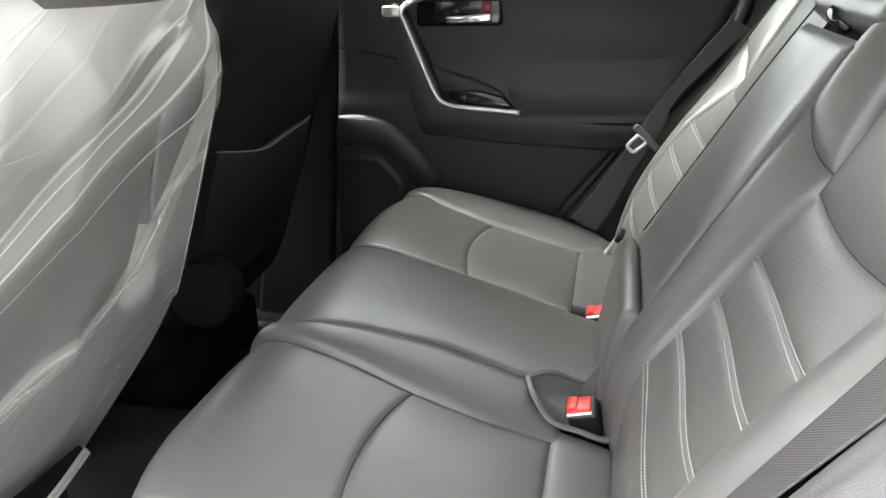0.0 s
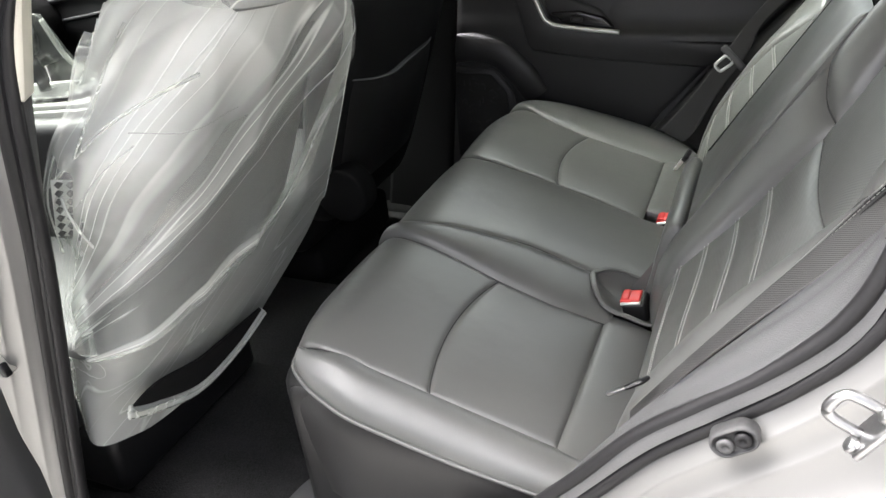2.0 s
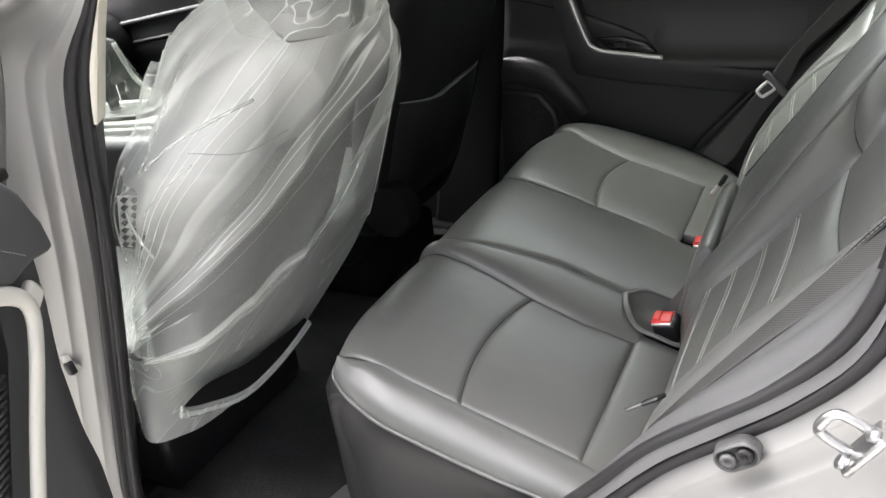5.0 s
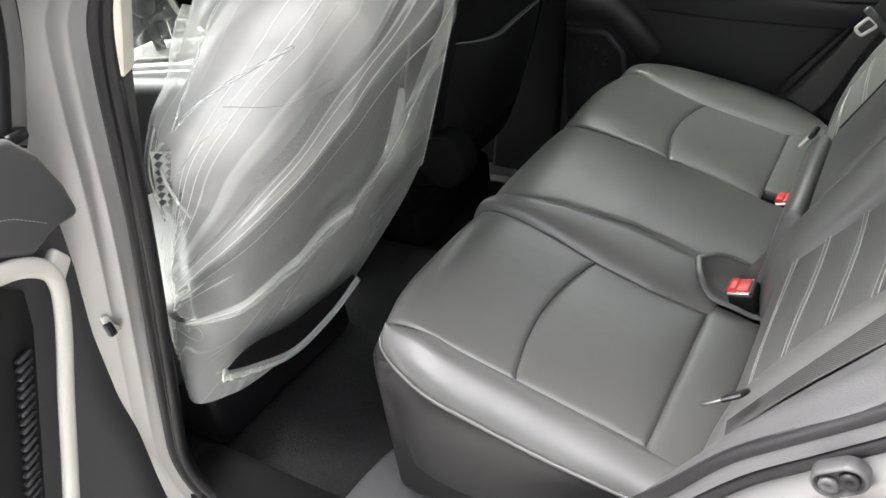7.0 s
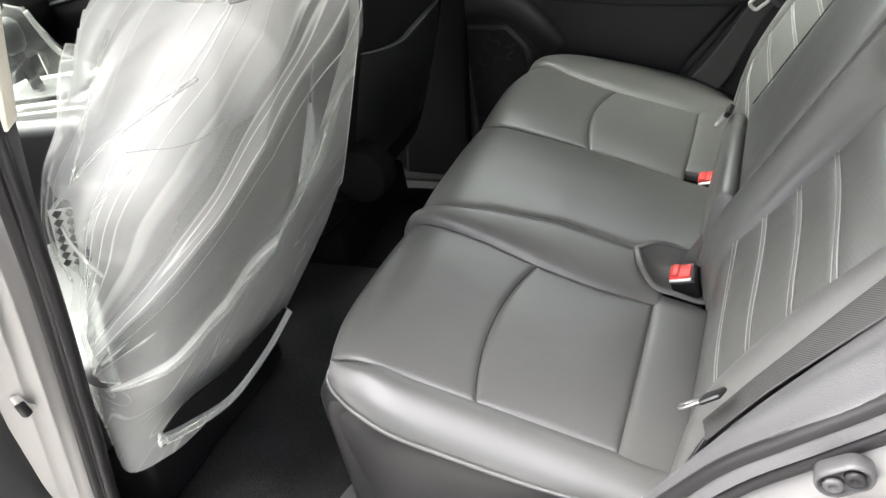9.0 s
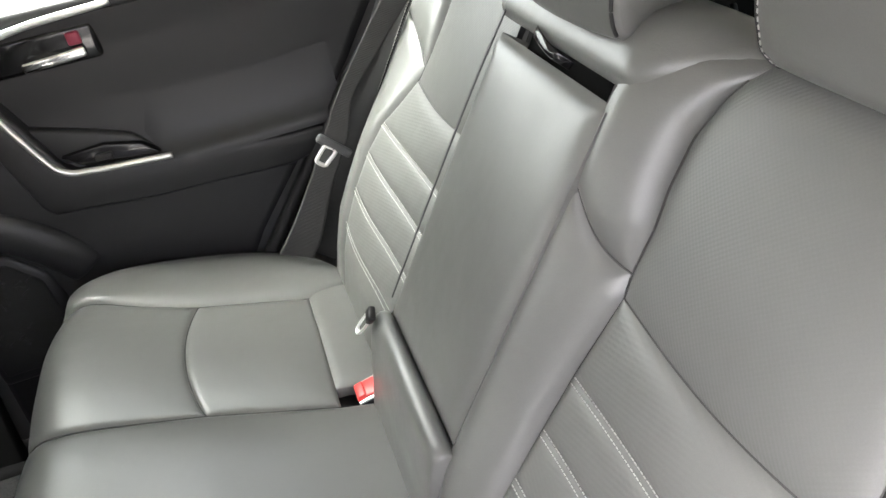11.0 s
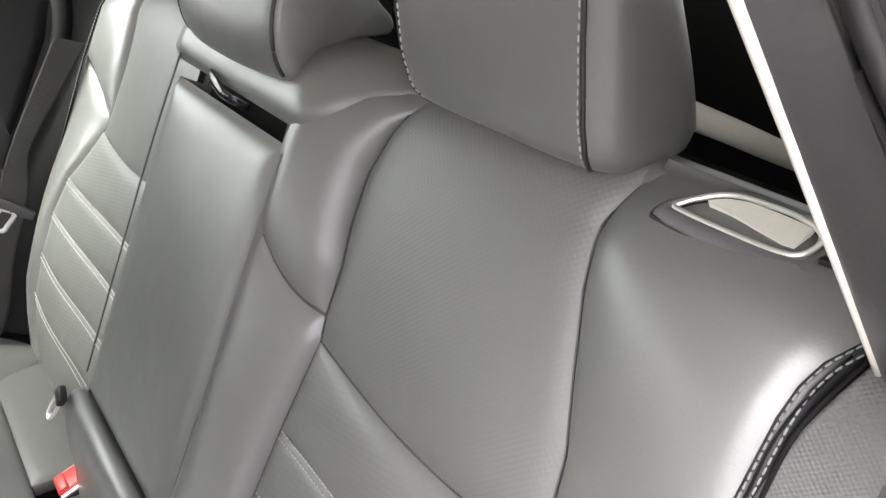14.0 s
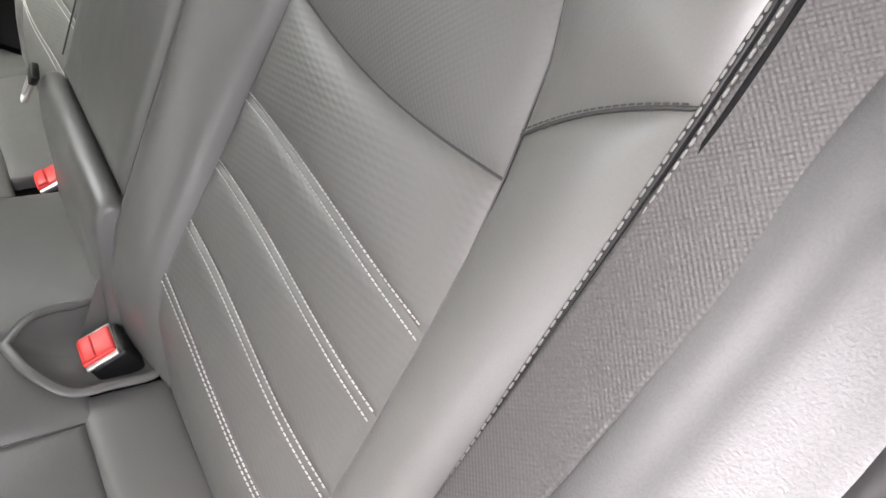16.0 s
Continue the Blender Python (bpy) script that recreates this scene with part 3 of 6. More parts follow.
def tall_headrest(cy, dx, z0, label):
    """A wedge-shaped pad with piped side panels, tapering to a rounded top, on two posts."""
    h = thing("headrest", (0.43 + dx, cy, z0), label, "headrest", "rear head restraints")
    m, tall = 96, 0.203
    k = np.linspace(0, 2 * math.pi, m, endpoint=False)
    e = 5.0
    c, sn = np.cos(k), np.sin(k)
    rr = (np.abs(c) ** e + np.abs(sn) ** e) ** (-1 / e)
    levels = np.r_[0.0, 0.008, 0.02, 0.04, 0.07, np.linspace(0.11, 0.86, 14), 0.90, 0.93, 0.955, 0.975, 0.99, 1.0]
    R = []
    for f in levels:
        fx, rx, w = float(FRONT_X(f)), float(REAR_X(f)), float(HALF_Y(f))
        front = (1 - c * rr) / 2
        z = z0 + tall * f + (1 - f) ** 3 * (0.014 * front - 0.004) - 0.010 * f ** 6 * (sn * rr) ** 2
        R.append(np.stack([(fx + rx) / 2 + dx + (rx - fx) / 2 * c * rr, cy + w * sn * rr * (1 - 0.05 * (1 - front)), z], 1))
    R = np.array(R)
    pad = put("pad", loft("pad", R, LEATHER), h)
    for sgn in (1, -1):
        angle = math.pi - sgn * 0.742
        at = lambda a: np.stack([[np.interp(a, k, R[i, :, q]) for q in range(3)] for i in range(len(levels))])  # noqa: E731
        col, beside = at(angle), at(angle + sgn * 0.026)
        out = np.array([-0.7, sgn * 0.7, 0])
        top = R[-4, [int(round((angle - sgn * q * 0.12) / (2 * math.pi) * m)) % m for q in range(2, 16)]]
        put("piping", tube("piping", [tuple(p) for p in spline(col[2:-4] + out * 0.0003, 40)] + [tuple(p) for p in top], 0.0018, DARKLEATHER, 120, 6), pad)
        put("stitching", sew("stitching", spline(beside[2:-3], 90) + out * 0.0008, out, THREAD, 0.0048, 0.0014, 0.0006), pad, "pale top-stitching")
    posts(h, 0.43 + dx, cy, z0)
    return h


def low_headrest(y0, y1, label):
    """A low pad, arched in its side view, with piped side panels."""
    cy, hw = (y0 + y1) / 2, abs(y0 - y1) / 2
    h = thing("headrest", (0.39, cy, 1.30), label, "headrest", "rear head restraints")
    prof = [(0.344, 1.290), (0.331, 1.298), (0.326, 1.322), (0.331, 1.352), (0.345, 1.380), (0.364, 1.396), (0.386, 1.400), (0.406, 1.392), (0.424, 1.366), (0.440, 1.340), (0.452, 1.322), (0.449, 1.310), (0.430, 1.311), (0.400, 1.314), (0.368, 1.303)]
    P = resample(spline(prof + [prof[0]], 400), 73)[:-1]
    mid = np.array([0.386, 1.345])
    rings = []
    for f in np.r_[-1, -0.995, -0.98, -0.955, -0.92, -0.85, np.linspace(-0.7, 0.7, 9), 0.85, 0.92, 0.955, 0.98, 0.995, 1]:
        a = abs(f)
        k = 1.012 - 0.012 * a ** 2 - (0.0 if a < 0.92 else 0.10 * ((a - 0.92) / 0.08) ** 2.5)
        q = mid + (P - mid) * np.array([1.0 + (k - 1) * 1.0, k])
        q[:, 0] += 0.012 * a ** 2.5
        rings.append(np.stack([q[:, 0], np.full(len(q), cy - f * hw), q[:, 1]], 1))
    pad = put("pad", loft("pad", rings, LEATHER), h)
    for i in (3, len(rings) - 4):
        loop = rings[i][[*range(3, 44)]]
        put("piping", tube("piping", [tuple(p) for p in loop], 0.0022, DARKLEATHER, 120, 6), pad)
    posts(h, 0.40, cy, 1.30)
    return h


# ---- rear backrests ----
rear = thing("rear_seat", (0.0, 0.0, 0.52), "three-place grey leather rear seat with pale double stitching", "car seat")
FOAM = [(0.165, 0.70), (0.20, 0.66), (0.33, 0.72), (0.55, 1.20), (0.50, 1.235), (0.42, 1.235)]
back = put("backrest", prism("backrest", FOAM, "y", -0.555, 0.20, BLACK, 0.012), rear, "wide backrest section")
back_panels(back)
diag = line(1.155, 1.104, -0.014)
for nm, s0, s1, puff in (("inner_bolster", diag, line(1.30, 1.325), 0.010), ("inner_bolster", flat(0.66), diag, 0.009)):
    P = strip(Y_IN, Y_LEFT, tucked(N_IN), tucked(N_LEFT), s0, s1, 24, 34)
    put(nm, grid(nm, pillow(P, puff, 0.004, 0.007, (0.75, 1, 1, 1), BACKN), LEATHER, 0.03, BACKN), back)
u = np.linspace(0, 1, 30)
sq = diag(u)
seam_shade(back, bk((1 - u) * Y_IN(sq) + u * Y_LEFT(sq), sq, (1 - u) * N_IN(sq) + u * N_LEFT(sq) - 0.0035))
# wall of the inner bolster beside the armrest, and the centre section's base
sv = np.linspace(0.70, 1.268, 24)
put("bolster_side", grid("bolster_side", np.stack([bk(flat(-0.072)(sv), sv, h) for h in (N_IN(sv) - 0.004, flat(0.28)(sv))], 0), LEATHER), back)
# centre section above the armrest; the strap recess is blacked out for its shade
put("recess", grid("recess", np.stack([bk(np.linspace(0.235, -0.11, 10), q, 0.318) for q in np.linspace(1.19, 1.275, 8)], 0), MATTE), back, "slot above the folded armrest, blacked out for its shade")
put("pull_strap", tube("pull_strap", [bk(0.112, 1.255, 0.350), bk(0.098, 1.256, 0.369), bk(0.07, 1.252, 0.376), bk(0.042, 1.245, 0.371), bk(0.03, 1.240, 0.35)], 0.006, GLOSSBLACK, 24, 8, (1, 0.25), up=BACKN), back, "black webbing pull loop")

far_back = put("backrest", prism("backrest", FOAM, "y", 0.208, 0.60, BLACK, 0.012), rear, "narrow backrest section")
back_panels(far_back, 0.02, 0.008)
put("split_edge", grid("split_edge", np.stack([bk(flat(0.199)(np.linspace(0.68, 1.325, 24)), np.linspace(0.68, 1.325, 24), h) for h in (0.337, 0.26)], 0), PLASTIC), far_back)
for s in (1.005, 0.935, 0.865, 1.15):
    put("clip", rounded("clip", (0.007, 0.006, 0.012), Matrix.Translation(Vector(bk(0.205, s, 0.342))), SATIN, 0.0015), far_back)

# ---- folded centre armrest ----
P = strip(flat(-0.086), flat(0.192), flat(0.372), flat(0.372), flat(0.815), flat(1.232), 40, 50)
arm = put("armrest", grid("armrest", pillow(P, 0.006, 0.011, 0.011, out=BACKN), LEATHER, 0.035, BACKN), rear, "folded-up centre armrest")
prof = spline([(0.812, 0.360), (0.822, 0.372), (0.822, 0.384), (0.810, 0.391), (0.788, 0.389), (0.75, 0.376), (0.71, 0.360), (0.66, 0.342)], 34)
section = [tuple(p) for p in prof] + [(0.66, 0.30), (0.80, 0.30)]
mid = np.array([0.77, 0.345])
bar = [[bk(y, mid[0] + (q[0] - mid[0]) * k, mid[1] + (q[1] - mid[1]) * k) for q in section] for y, k in ((0.190, 0.90), (0.1885, 0.95), (0.185, 0.98), (0.178, 1.0), (0.05, 1.0), (-0.08, 1.0), (-0.092, 0.985), (-0.098, 0.955), (-0.101, 0.90))]
put("arm_end", loft("arm_end", bar, LEATHER), arm, "rounded smooth leather end")
put("arm_side", grid("arm_side", np.stack([bk(-0.0855, np.linspace(0.64, 1.225, 20), h) for h in (0.368, 0.27)], 0), LEATHER), arm)

# ---- head restraints ----
tall_headrest(-0.2965, 0.0, 1.287, "tall grey leather headrest with pale stitching on the wide backrest")
tall_headrest(0.474, 0.02, 1.302, "tall grey leather headrest with pale stitching on the narrow backrest")
low_headrest(0.170, -0.068, "low grey leather middle headrest above the armrest")

# ---- the bench ----
PROFILE = spline([(0.085, 0.725), (0.05, 0.7375), (0, 0.751), (-0.15, 0.7915), (-0.30, 0.832), (-0.36, 0.845), (-0.40, 0.845), (-0.425, 0.828), (-0.437, 0.79), (-0.436, 0.72), (-0.425, 0.56)], 400)
_tan = np.gradient(PROFILE, axis=0)
_tan /= np.linalg.norm(_tan, axis=1, keepdims=True)
PROFN = np.stack([_tan[:, 1], -_tan[:, 0]], 1)
QX = int(np.argmin(PROFILE[:, 0]))


def q_of(x):
    """Place along the bench's profile, from the rear forward, of a top point at x."""
    return np.interp(-np.asarray(x, float), -PROFILE[:QX, 0], np.arange(QX))


def cu(y, q, h=0.0):
    y, q, h = np.broadcast_arrays(np.asarray(y, float), q, h)
    k = np.arange(400)
    x, z, nx, nz = (np.interp(q, k, w) for w in (PROFILE[:, 0], PROFILE[:, 1], PROFN[:, 0], PROFN[:, 1]))
    # the front edge draws back at both ends
    end = np.clip(np.maximum(-0.36 - y, y - 0.40) / 0.14, 0, 1.2) ** 2 * np.clip((-0.28 - x) / 0.1, 0, 1)
    x = x + 0.022 * end
    return np.stack([x + nx * h, y, z + nz * h], -1)


def panel(ya, yb, qa, qb, ha=0.0, hb=0.0, a=26, b=30):
    """ya(q), yb(q): the side seams; qa(u), qb(u): the rear and front seams."""
    u, v = ease(a)[:, None], ease(b)[None]
    q = (1 - v) * qa(u) + v * qb(u)
    h0, h1 = (k(q) if callable(k) else k for k in (ha, hb))
    return cu((1 - u) * ya(q) + u * yb(q), q, (1 - u) * h0 + u * h1)


pk = [(-0.048, -0.094), (-0.02, -0.062), (0.02, -0.05), (0.068, -0.048), (0.078, -0.11), (0.072, -0.166), (0.03, -0.172), (-0.006, -0.168), (-0.034, -0.138)]
PK = [tuple(np.array([0.012, -0.11]) + (p - np.array([0.012, -0.11])) * 0.965) for p in resample(spline(pk + [pk[0]], 80), 60)]
bench = put("bench_cushion", prism("bench_cushion", [(-0.40, 0.52), (0.06, 0.52), (0.10, 0.69), (0.0, 0.725), (-0.36, 0.81), (-0.405, 0.79)], "y", -0.552, 0.64, BLACK, 0.015), rear)
xs = lambda pairs: (lambda f: (lambda q: f(np.interp(q, np.arange(QX), PROFILE[:QX, 0]))))(curve(pairs))  # noqa: E731
IN_N = xs([(-0.44, -0.155), (-0.357, -0.163), (-0.273, -0.172), (-0.19, -0.19), (-0.093, -0.2), (0, -0.198), (0.08, -0.198)])
POCK = xs([(-0.44, -0.122), (-0.40, -0.117), (-0.29, -0.085), (-0.168, -0.07), (-0.05, -0.082), (0.08, -0.06)])
OUT_N = flat(-0.502)
IN_F = xs([(-0.44, 0.224), (-0.383, 0.22), (-0.19, 0.212), (0, 0.19), (0.08, 0.19)])
OUT_F = xs([(-0.44, 0.545), (-0.38, 0.542), (-0.197, 0.500), (0, 0.494), (0.08, 0.53)])
Q0, QF = q_of(0.0), 399.0
arcn = lambda u: q_of(-0.186 - 0.026 * np.sin(np.asarray(u) * math.pi) ** 0.8)  # noqa: E731
mkb = lambda nm, P, puff, dip=0.005, r=0.009, sides=(1, 1, 1, 1), label="", hole=None: put(nm, grid(nm, pillow(P, puff, dip, r, sides), LEATHER, 0.02, (-0.3, 0, 1), hole=hole), bench, label)  # noqa: E731
fade = lambda q: np.clip((300 - np.asarray(q, float)) / 160, 0, 1) ** 1.5  # noqa: E731
rise = lambda q: 0.001 + 0.013 * fade(q)  # noqa: E731
rise_far = lambda q: 0.001 + 0.003 * fade(q)  # noqa: E731
mkb("seat_panel", panel(OUT_N, IN_N, flat(Q0), arcn, a=40, b=40), 0.007, 0.0045, 0.004)
mkb("front_panel", panel(OUT_N, IN_N, arcn, flat(QF), a=40, b=70), 0.007, 0.0045, 0.0045, (1, 1, 1, 0))
mkb("seat_panel", panel(IN_F, OUT_F, flat(Q0), arcn, a=40, b=40), 0.007, 0.0045, 0.004)
mkb("front_panel", panel(IN_F, OUT_F, arcn, flat(QF), a=40, b=70), 0.007, 0.0045, 0.0045, (1, 1, 1, 0))
mkb("inner_bolster", panel(IN_N, POCK, flat(q_of(0.010)), flat(QF), 0, rise, 48, 150), 0.013, 0.004, 0.005, (1, 1, 1, 0), hole=PK)
mkb("centre_panel", panel(POCK, lambda q: IN_F(q) - 0.004, flat(q_of(0.085)), flat(QF), rise, rise_far, 60, 120), 0.006, 0.003, 0.005, (1, 1, 0, 0), hole=PK)
mkb("rear_strip", panel(flat(-0.545), lambda q: 0 * q - 0.165, flat(q_of(0.085)), flat(Q0), a=30, b=20), 0.003, 0.005, 0.005, hole=PK)
mkb("rear_strip", panel(lambda q: 0 * q + 0.235, flat(0.56), flat(q_of(0.085)), flat(Q0), a=20, b=12), 0.003, 0.004, 0.006)
# painted crease shade along the bench's sunk seams
u = np.linspace(0, 1, 40)
for ya, yb in ((OUT_N, IN_N), (IN_F, OUT_F)):
    q = arcn(u)
    seam_shade(bench, cu((1 - u) * ya(q) + u * yb(q), q, -0.0035), 0.0014)
q = np.linspace(Q0, 330, 60)
for fn, h in ((OUT_N, -0.0035), (IN_N, -0.0035), (IN_F, -0.002), (OUT_F, -0.0035)):
    seam_shade(bench, cu(fn(q), q, h), 0.0011)
seam_shade(bench, cu(POCK(q[14:]), q[14:], rise(q[14:]) - 0.003), 0.0011)
# outer bolsters, down to the piped edge
EDGE_N = [tuple(cu(-0.502, q_of(-0.415))), (-0.400, -0.522, 0.818), (-0.37, -0.545, 0.807), (-0.325, -0.563, 0.797), (-0.283, -0.571, 0.785), (-0.207, -0.572, 0.766), (-0.12, -0.572, 0.746), (-0.03, -0.572, 0.731), (0.07, -0.57, 0.715)]
seam = [tuple(cu(-0.502, q)) for q in np.linspace(q_of(0.07), q_of(-0.415), 8)][::-1]
P = coons(seam, EDGE_N, [seam[0], EDGE_N[0]], [seam[-1], EDGE_N[-1]], 40, 16)
mkb("outer_bolster", P, 0.014, 0.004, 0.008, (0, 0, 1, 1))
put("piping", tube("piping", EDGE_N, 0.0032, LEATHER, 80, 8), bench)
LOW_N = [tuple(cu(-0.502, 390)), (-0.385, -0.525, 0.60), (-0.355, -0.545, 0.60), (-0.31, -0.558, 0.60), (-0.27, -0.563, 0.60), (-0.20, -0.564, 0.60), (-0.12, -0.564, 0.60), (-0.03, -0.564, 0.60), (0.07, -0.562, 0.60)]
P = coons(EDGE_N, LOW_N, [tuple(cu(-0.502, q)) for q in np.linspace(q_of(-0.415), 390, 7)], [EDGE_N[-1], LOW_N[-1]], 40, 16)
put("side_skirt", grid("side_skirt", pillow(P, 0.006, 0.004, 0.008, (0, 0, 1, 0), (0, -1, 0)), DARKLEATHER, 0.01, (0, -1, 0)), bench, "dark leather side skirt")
EDGE_F = [tuple(cu(0.545, q_of(-0.432))), (-0.40, 0.615, 0.833), (-0.33, 0.665, 0.828), (-0.20, 0.692, 0.795), (-0.06, 0.688, 0.76), (0.03, 0.645, 0.737), (0.075, 0.58, 0.728)]
seam = [tuple(cu(float(OUT_F(q)), q)) for q in np.linspace(q_of(0.075), q_of(-0.432), 8)][::-1]
P = coons(seam, EDGE_F, [seam[0], EDGE_F[0]], [seam[-1], EDGE_F[-1]], 40, 16)
mkb("outer_bolster", P, 0.012, 0.004, 0.008, (0, 0, 1, 1))
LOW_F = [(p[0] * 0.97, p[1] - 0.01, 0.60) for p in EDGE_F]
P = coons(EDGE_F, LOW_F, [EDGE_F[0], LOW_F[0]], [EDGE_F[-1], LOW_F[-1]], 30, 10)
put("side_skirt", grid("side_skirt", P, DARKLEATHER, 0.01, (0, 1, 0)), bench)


def buckle(parent_label, at, button_label):
    x, y, z = at
    b = thing("seat_belt_buckle", at, parent_label, "buckle", "rear seat buckles")
    m = Matrix.Translation((x, y, z)) @ Matrix.Rotation(radians(-13), 4, "Y")
    put("housing", rounded("housing", (0.042, 0.046, 0.06), m @ Matrix.Translation((0.004, 0, -0.026)), BLACK, 0.006), b)
    put("rim", rounded("rim", (0.035, 0.046, 0.004), m @ Matrix.Translation((0.0, 0, 0.0045)), SATIN, 0.0018), b, "thin silver rim")
    put("button", rounded("button", (0.035, 0.036, 0.008), m @ Matrix.Translation((-0.001, 0, 0.006)), RED, 0.003), b, button_label)
    put("button_edge", rounded("button_edge", (0.013, 0.032, 0.005), m @ Matrix.Translation((-0.009, 0, 0.0105)), RED, 0.0024), b)
    return b


# pocket in the bench for the near pair of buckles
rim = [tuple(cu(p[1], q_of(p[0]), 0.010 + 0.010 * math.exp(-(((p[0] + 0.03) / 0.05) ** 2)) if p[1] > -0.15 else 0.0105)) for p in pk]
put("pocket_rim", tube("pocket_rim", rim, 0.0056, LEATHER, 80, 10, (1.0, 0.5), closed=True), bench)
ctr = np.mean(rim, 0)
R0 = resample(spline(rim + [rim[0]], 120), 41)[:-1]
dish = np.stack([ctr + (R0 - ctr) * f + np.array([0, 0, -d]) for f, d in ((1.0, 0.001), (0.985, 0.0), (0.93, 0.004), (0.80, 0.011), (0.60, 0.017), (0.40, 0.020), (0.05, 0.021))], 1)
put("pocket", grid("pocket", dish, POCKET, wrap=True), bench, "sunk pocket round the buckle, its leather toned for the light there")
buckle("black belt buckle with red button in the bench pocket", (0.034, -0.125, 0.757), "red release button")
buckle("black belt buckle with red button beside the narrow seat", (0.045, 0.212, 0.742), "red release button")

# ---- car body: near door opening ----
SEAL = [(-0.012, -0.69, 0.81), (0.065, -0.692, 0.906), (0.122, -0.688, 0.977), (0.178, -0.688, 1.031), (0.233, -0.688, 1.083), (0.279, -0.687, 1.143), (0.302, -0.68, 1.212), (0.308, -0.655, 1.29), (0.298, -0.622, 1.38), (0.265, -0.590, 1.46),
        (0.217, -0.567, 1.55), (0.145, -0.55, 1.63), (0.03, -0.545, 1.66), (-0.25, -0.545, 1.665), (-0.41, -0.565, 1.635), (-0.495, -0.605, 1.54), (-0.54, -0.64, 1.42), (-0.585, -0.662, 1.30), (-0.625, -0.68, 1.05), (-0.675, -0.69, 0.84),
        (-0.72, -0.70, 0.65), (-0.738, -0.70, 0.57), (-0.715, -0.70, 0.515), (-0.64, -0.70, 0.497), (-0.3, -0.70, 0.497), (-0.20, -0.70, 0.545), (-0.10, -0.695, 0.68)]
ring = resample(spline(SEAL + [SEAL[0]], 600), 241)[:-1]
tg = np.roll(ring, -1, 0) - np.roll(ring, 1, 0)
outn = np.stack([tg[:, 2], 0 * tg[:, 0], -tg[:, 0]], 1)
outn /= np.linalg.norm(outn, axis=1, keepdims=True)
for _ in range(6):
    outn = (np.roll(outn, 1, 0) + outn + np.roll(outn, -1, 0)) / 3
outn /= np.linalg.norm(outn, axis=1, keepdims=True)
cen0 = ring.mean(0)
if np.sum((ring - cen0) * outn) < 0:
    outn = -outn
ring = ring + outn * 0.02


def hoop(rows):
    """Sweeps a section, rows of (outward, towards the street), round the door opening."""
    k = np.clip((ring[:, 2:] - 1.31) / 0.12, 0, 1)
    k = 1 - 0.6 * k * k * (3 - 2 * k)   # slimmer beside the window
    return np.stack([ring - outn * 0.02 * (1 - k) + outn * o * k + np.array([0, -d, 0]) * k for o, d in rows], 1)


body = thing("body_side", (0, -0.8, 0.4), "silver painted car body round the open rear door", "car body", kind="structure")
put("door_jamb", grid("door_jamb", hoop([(0.008, -0.02), (0.014, 0.004), (0.026, 0.006), (0.030, 0.014), (0.034, 0.016), (0.052, 0.017), (0.056, 0.024), (0.060, 0.026), (0.078, 0.033), (0.10, 0.055), (0.112, 0.085), (0.122, 0.125), (0.14, 0.15), (0.17, 0.165), (0.20, 0.17), (0.26, 0.165)]), PAINT, wrap=True), body, "silver painted metal jamb")
seal = thing("door_seal", (0, -0.69, 0.8), "dark rubber weatherstrip round the door opening", "weatherstrip", kind="structure")
put("lip", grid("lip", hoop([(0.004, -0.022), (-0.012, -0.018), (-0.019, -0.010), (-0.019, -0.002), (-0.013, 0.003), (-0.007, 0.0), (-0.004, -0.008), (-0.001, 0.0), (0.002, -0.008)]), RUBBER, wrap=True), seal)
put("bulb", grid("bulb", hoop([(-0.004, -0.022), (-0.001, -0.006), (0.004, 0.004), (0.010, 0.007), (0.015, 0.004), (0.017, -0.004), (0.014, -0.01)]), RUBBER, wrap=True), seal)

near = [i for i in range(len(ring)) if 1.20 < ring[i][2] < 1.46 and ring[i][0] > 0.1]
put("backing", grid("backing", np.stack([ring[near] + outn[near] * o + np.array([0, d, 0]) for o, d in ((-0.022, 0.006), (0.0, 0.010), (0.03, 0.012))], 1), RUBBER), seal)

striker = thing("door_striker", (0.285, -0.745, 1.10), "bright steel door striker bolted to the silver jamb", "door striker")
sm = Matrix.Translation((0.300, -0.752, 1.098)) @ Matrix.Rotation(radians(28), 4, "Y") @ Matrix.Scale(0.85, 4)
put("plate", rounded("plate", (0.008, 0.034, 0.056), sm @ Matrix.Translation((0.012, 0, 0)), STEEL, 0.003), striker)
put("loop", tube("loop", [tuple(sm @ Vector(p)) for p in ((0.014, 0.004, 0.018), (-0.018, 0.004, 0.017), (-0.028, 0.004, 0.010), (-0.028, 0.004, -0.008), (-0.018, 0.004, -0.014), (0.014, 0.004, -0.014))], 0.0045, STEEL, 50, 10), striker)
for dz in (-0.022, 0.022):
    put("bolt", loft("bolt", [[tuple(sm @ Vector((d, -0.006 + r * math.cos(a), dz + r * math.sin(a)))) for a in np.linspace(0, 2 * math.pi, 12, endpoint=False)] for r, d in ((0.008, 0.008), (0.008, 0.003), (0.006, 0.001), (0.002, 0.001))], STEEL), striker)
plug = thing("jamb_stopper", (0.212, -0.715, 1.022), "grey rubber stopper on the silver jamb", "rubber stopper")
pm = Matrix.Translation((0.216, -0.708, 1.018)) @ Matrix.Rotation(radians(-38), 4, "Y") @ Matrix.Scale(0.78, 4)
oval = lambda r, d: [tuple(pm @ Vector((0.011 * (1 if math.cos(a) > 0 else -1) + r * math.cos(a), d, r * math.sin(a)))) for a in np.linspace(0.05, 2 * math.pi + 0.05, 36, endpoint=False)]  # noqa: E731
